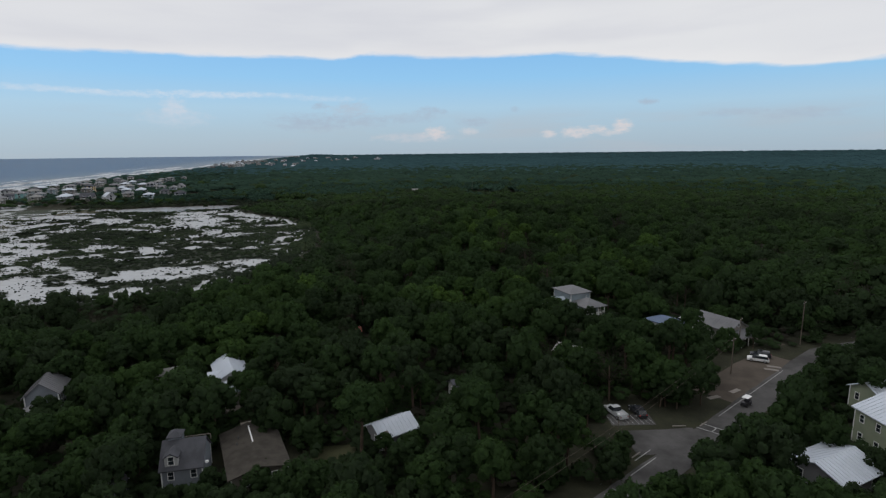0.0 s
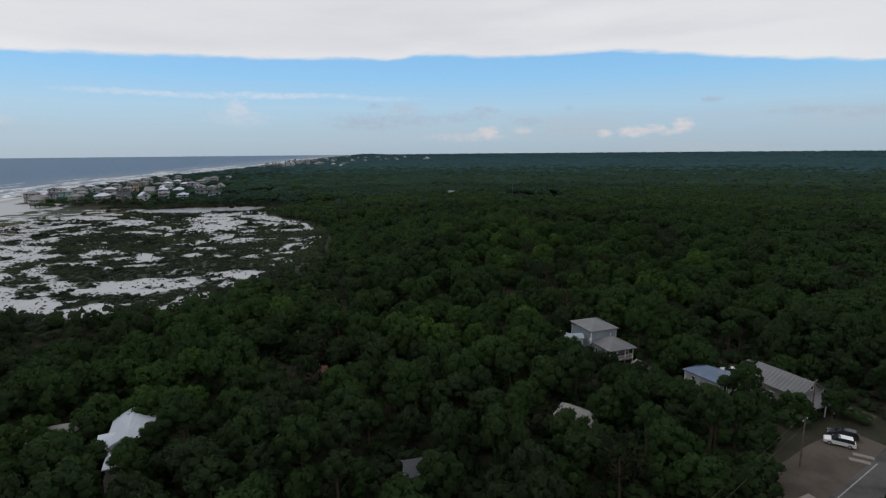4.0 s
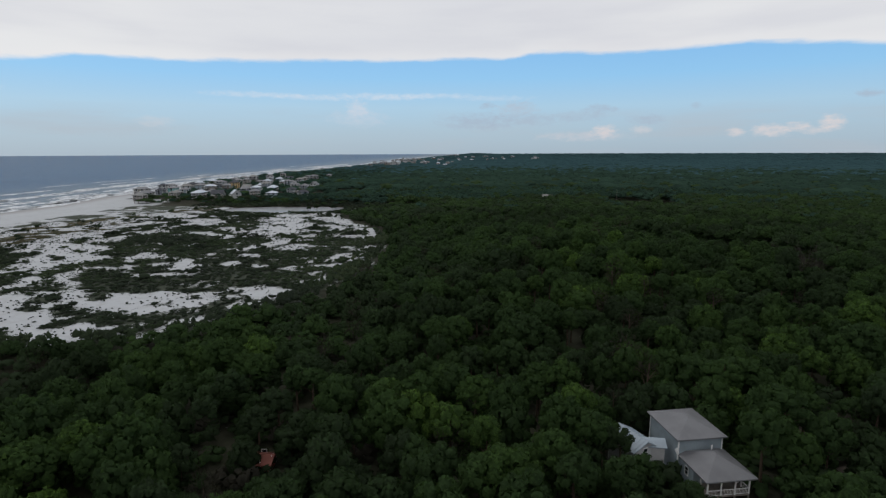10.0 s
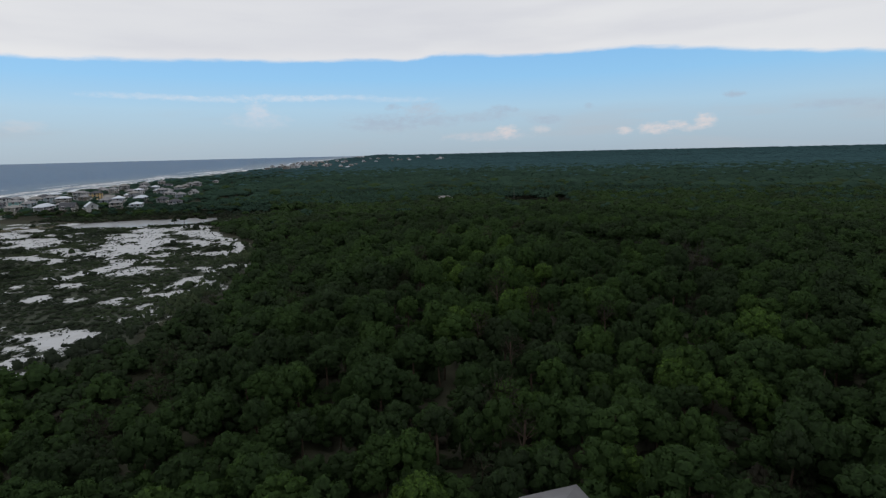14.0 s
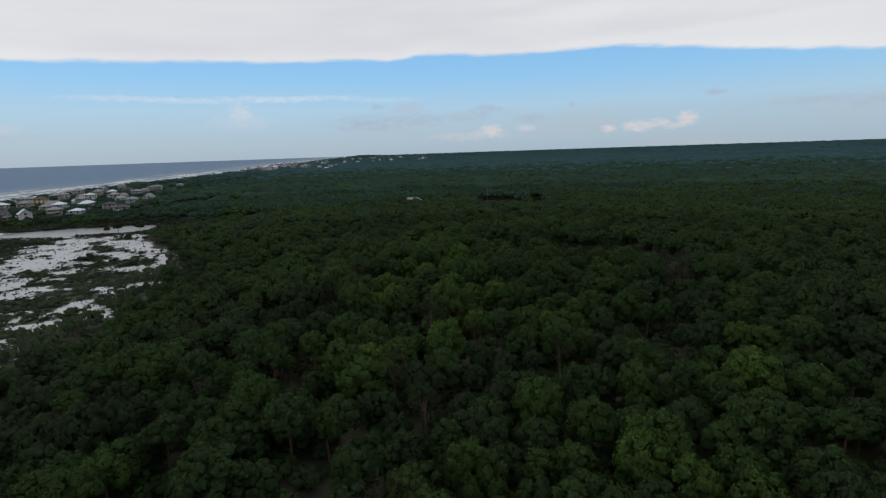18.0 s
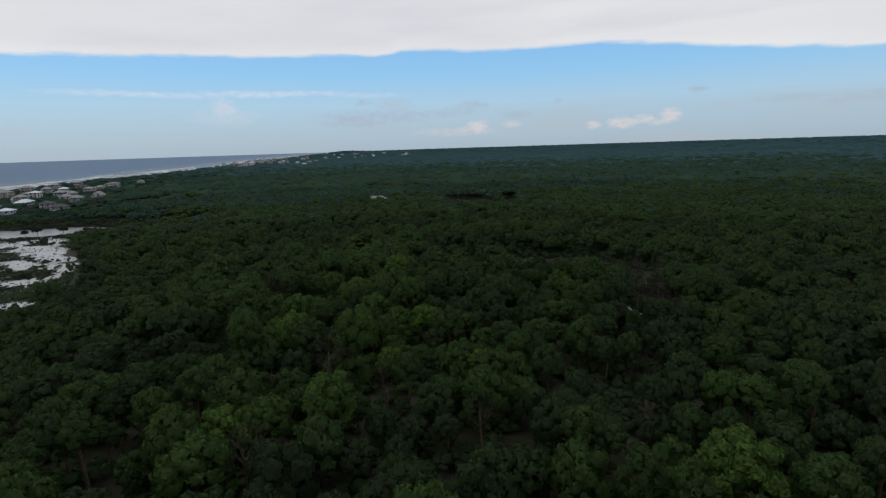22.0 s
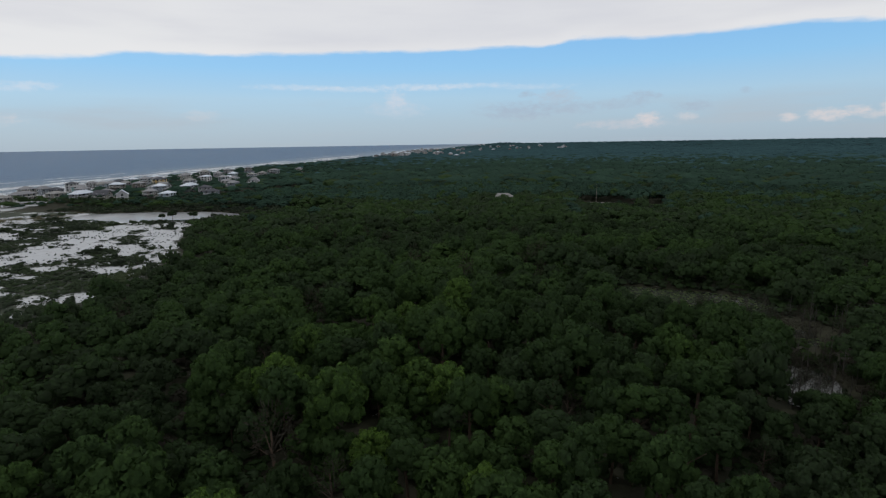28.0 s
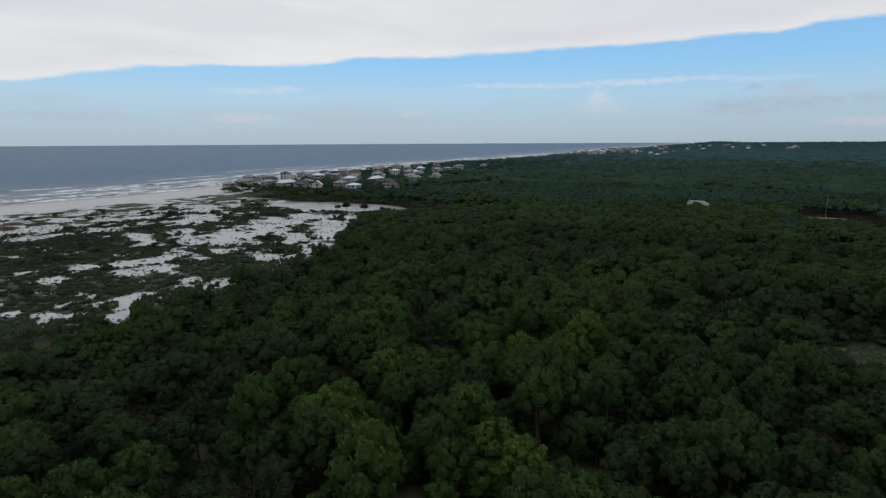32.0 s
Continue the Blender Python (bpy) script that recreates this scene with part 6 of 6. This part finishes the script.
# ---- the beach village beyond the dunes ----
rv = np.random.default_rng(21)
TONES = ["grey", "slate", "white", "slate", "pale_blue", "grey", "timber", "beige"]
for i, (x, y) in enumerate(VILLAGE):
    front = i in FRONT_ROW
    tone = {0: "beige", 2: "slate", 3: "beige", 11: "white", 12: "ochre", 29: "teal"}.get(i, TONES[i % 8])
    top = (METAL_GREY, ROOF_TAN, METAL_GREY, METAL_GREY, ROOF_SLATE)[(i * 7) % 5]
    if i in (5, 6, 11, 17, 18, 19, 20, 22, 41, 44, 47, 57):
        top = METAL_WHITE
    w, d = rv.uniform(8.5, 12.5), rv.uniform(7, 9)
    if i in (0, 5, 19):
        w = 19
    floors = 3 if i % 3 == 0 and not front else 2
    h = 2.2 + 2.7 * floors
    kind = "gable" if i in (7, 11, 13, 26) else "hip"
    turn = rv.choice((18, 108, -72)) + rv.uniform(-8, 8) if i != 11 else -40
    z = height(np.array([float(x)]), np.array([float(y)]))[0]
    look_of = {"grey": "grey", "beige": "beige", "white": "white", "slate": "dark grey", "timber": "weathered timber", "pale_blue": "pale blue", "ochre": "ochre yellow", "teal": "teal"}[tone]
    roof_of = {METAL_WHITE.name: "white metal", METAL_GREY.name: "grey metal", ROOF_TAN.name: "pale tan", ROOF_SLATE.name: "dark shingle"}[top.name]
    t = house(f"{look_of} stilted beach house with {roof_of} {kind} roof", x, y, z, turn, w, d, h, kind, rv.uniform(1.8, 2.8) if kind == "hip" else 3.2, tone, top, floors, foot=2.2, over=0.9, win=(2.2, 2.1), every=4.2, group="beach village houses")
    stilt = box("stilt", (-0.18, -0.18, -0.6), (0.18, 0.18, 2.25), WOOD)
    for px in (-0.42, 0.0, 0.42):
        for py in (-0.42, 0.42):
            part("stilt", stilt, t, m=pose(px * w, py * d, 0))
    dz = 2.2 + 2.7 * (floors - 1)
    part("balcony", box("balcony", (-w / 2, -d / 2 - 2.0, dz - 0.2), (w / 2, -d / 2 - 0.01, dz), WOOD), t)
    part("railing", boxes("railing", [((-w / 2, -d / 2 - 2.0, dz + 0.9), (w / 2, -d / 2 - 1.9, dz + 1.02))] + [((-w / 2 + k * w / 8 - 0.05, -d / 2 - 2.0, dz), (-w / 2 + k * w / 8 + 0.05, -d / 2 - 1.92, dz + 0.9)) for k in range(9)], TRIM), t)

# the next town up the coast, and roofs in the woods
for i in range(92):
    far = i >= 64
    y = rv.uniform(1720, 2650) if not far else rv.uniform(2700, 3800)
    x = shore(y) + (rv.uniform(60, 150) + 260 * rv.random() ** 2 if not far else rv.uniform(120, 800))
    z = height(np.array([x]), np.array([y]))[0]
    w, d = rv.uniform(10, 18), rv.uniform(8, 12)
    house("distant white coastal building above the trees" if i % 4 == 2 else "distant grey coastal building above the trees", x, y, z, rv.uniform(0, 180), w, d, rv.uniform(9, 15), "hip", 2.6, ("grey", "beige", "white", "timber")[i % 4], (ROOF_TAN, METAL_GREY, METAL_WHITE)[i % 3], 2, over=0.8, win=(2.2, 2.1), every=8.0, group="distant coastal town")
house("brown lakeside house with a tan roof", -32, 620, height(np.array([-32.0]), np.array([620.0]))[0], 10, 18, 9, 7.0, "hip", 3.0, "brown", ROOF_TAN, 2)
bank = strip("sand_bank", [(20, 654), (34, 656), (46, 662)], 3.0, height(np.array([20.0]), np.array([654.0]))[0] + 0.3, SLAB, "pale sandy bank of the far pond", "ground")
mast = thing("mast", "pale slim mast standing above the forest", "mast", pose(36, 658, height(np.array([36.0]), np.array([658.0]))[0]))
part("pole", rod("pole", (0, 0, 0), (0, 0, 15), 0.16, 0.1, SLAB), mast)

# ---- marsh pond ----
rp = np.random.default_rng(33)
LILY = leaf_material("lily_pads", [(0.1, (0.045, 0.075, 0.03)), (0.5, (0.07, 0.105, 0.04)), (0.9, (0.12, 0.15, 0.065))], 0.7, gloss=0.1)
x, y = scatter((50, 350), (140, 412), 1.3, rp)
ok = (pond(x, y) < 1.05) & (fbm(x, y, 9, 71.0) > np.where(y > 384, -0.75, -0.1))
x, y = x[ok], y[ok]
ang = np.arange(7) * 2 * math.pi / 7
pad_v = np.concatenate([[(0, 0, 0.02)], np.stack([np.cos(ang), np.sin(ang), ang * 0], -1)])
pad_f = np.array([(0, i + 1, (i + 1) % 7 + 1) for i in range(7)])
fx, fy = scatter((34, 630), (95, 670), 1.7, rp)
ok = (pond(fx, fy) < 1.05) & (fbm(fx, fy, 9, 71.0) > 0.03 * (fy - 646))
x, y = np.r_[x, fx[ok]], np.r_[y, fy[ok]]
size = rp.uniform(0.3, 0.7, len(x)) * np.where(y > 600, 2.0, 1.0)
V = (pad_v[None] * size[:, None, None] + np.stack([x, y, np.full(len(x), -5.52)], -1)[:, None]).reshape(-1, 3)
F = (pad_f[None] + (np.arange(len(x)) * 8)[:, None, None]).reshape(-1, 3)
tagged(new("lily_pads", mesh_from("lily_pads", V, F, LILY, False, np.repeat(rp.random(len(x)), 8))), "pale green lily pads floating on the pond", "lily pads", kind="stuff")
SNAG = paint("bleached_dead_wood", (0.075, 0.068, 0.062), 0.9, 0.3, 1.0, 0.1)
snags = [mesh_from("stem", *trunk(800 + k, 5), SNAG, True) for k in range(3)]
x, y = scatter((60, 306), (175, 380), 4.4, rp)
ok = (pond(x, y) < 1.6) & (x > 92) & (y < 376)
for k, (px, py) in enumerate(zip(x[ok][:110], y[ok][:110])):
    t = thing("dead_tree", "bare grey dead tree standing in the marsh", "dead tree", pose(px, py, -5.9, 0, 0, rp.uniform(0, 360)), "dead trees in the marsh")
    part("stem", snags[k % 3], t, m=Matrix.Diagonal((2.6, 2.6, rp.uniform(4, 9), 1)))
# two pines on the lake shore
for k, (px, py, pr, ph) in enumerate(((-197, 455, 3.2, 5.5), (-186, 461, 3.4, 5.0), (-203, 453, 2.2, 4.0))):
    t = thing("tree", "lone dark pine on the lake shore", "tree", pose(px, py, height(np.array([float(px)]), np.array([float(py)]))[0], 0, 0, 70 * k))
    part("trunk", TRUNK_MESH[k], t, m=Matrix.Diagonal((ph,) * 3 + (1,)))
    part("crown", CROWN_MESH[k], t, m=Matrix.Translation((0, 0, ph * 0.7)) @ Matrix.Diagonal((pr, pr, pr * 0.8, 1)))
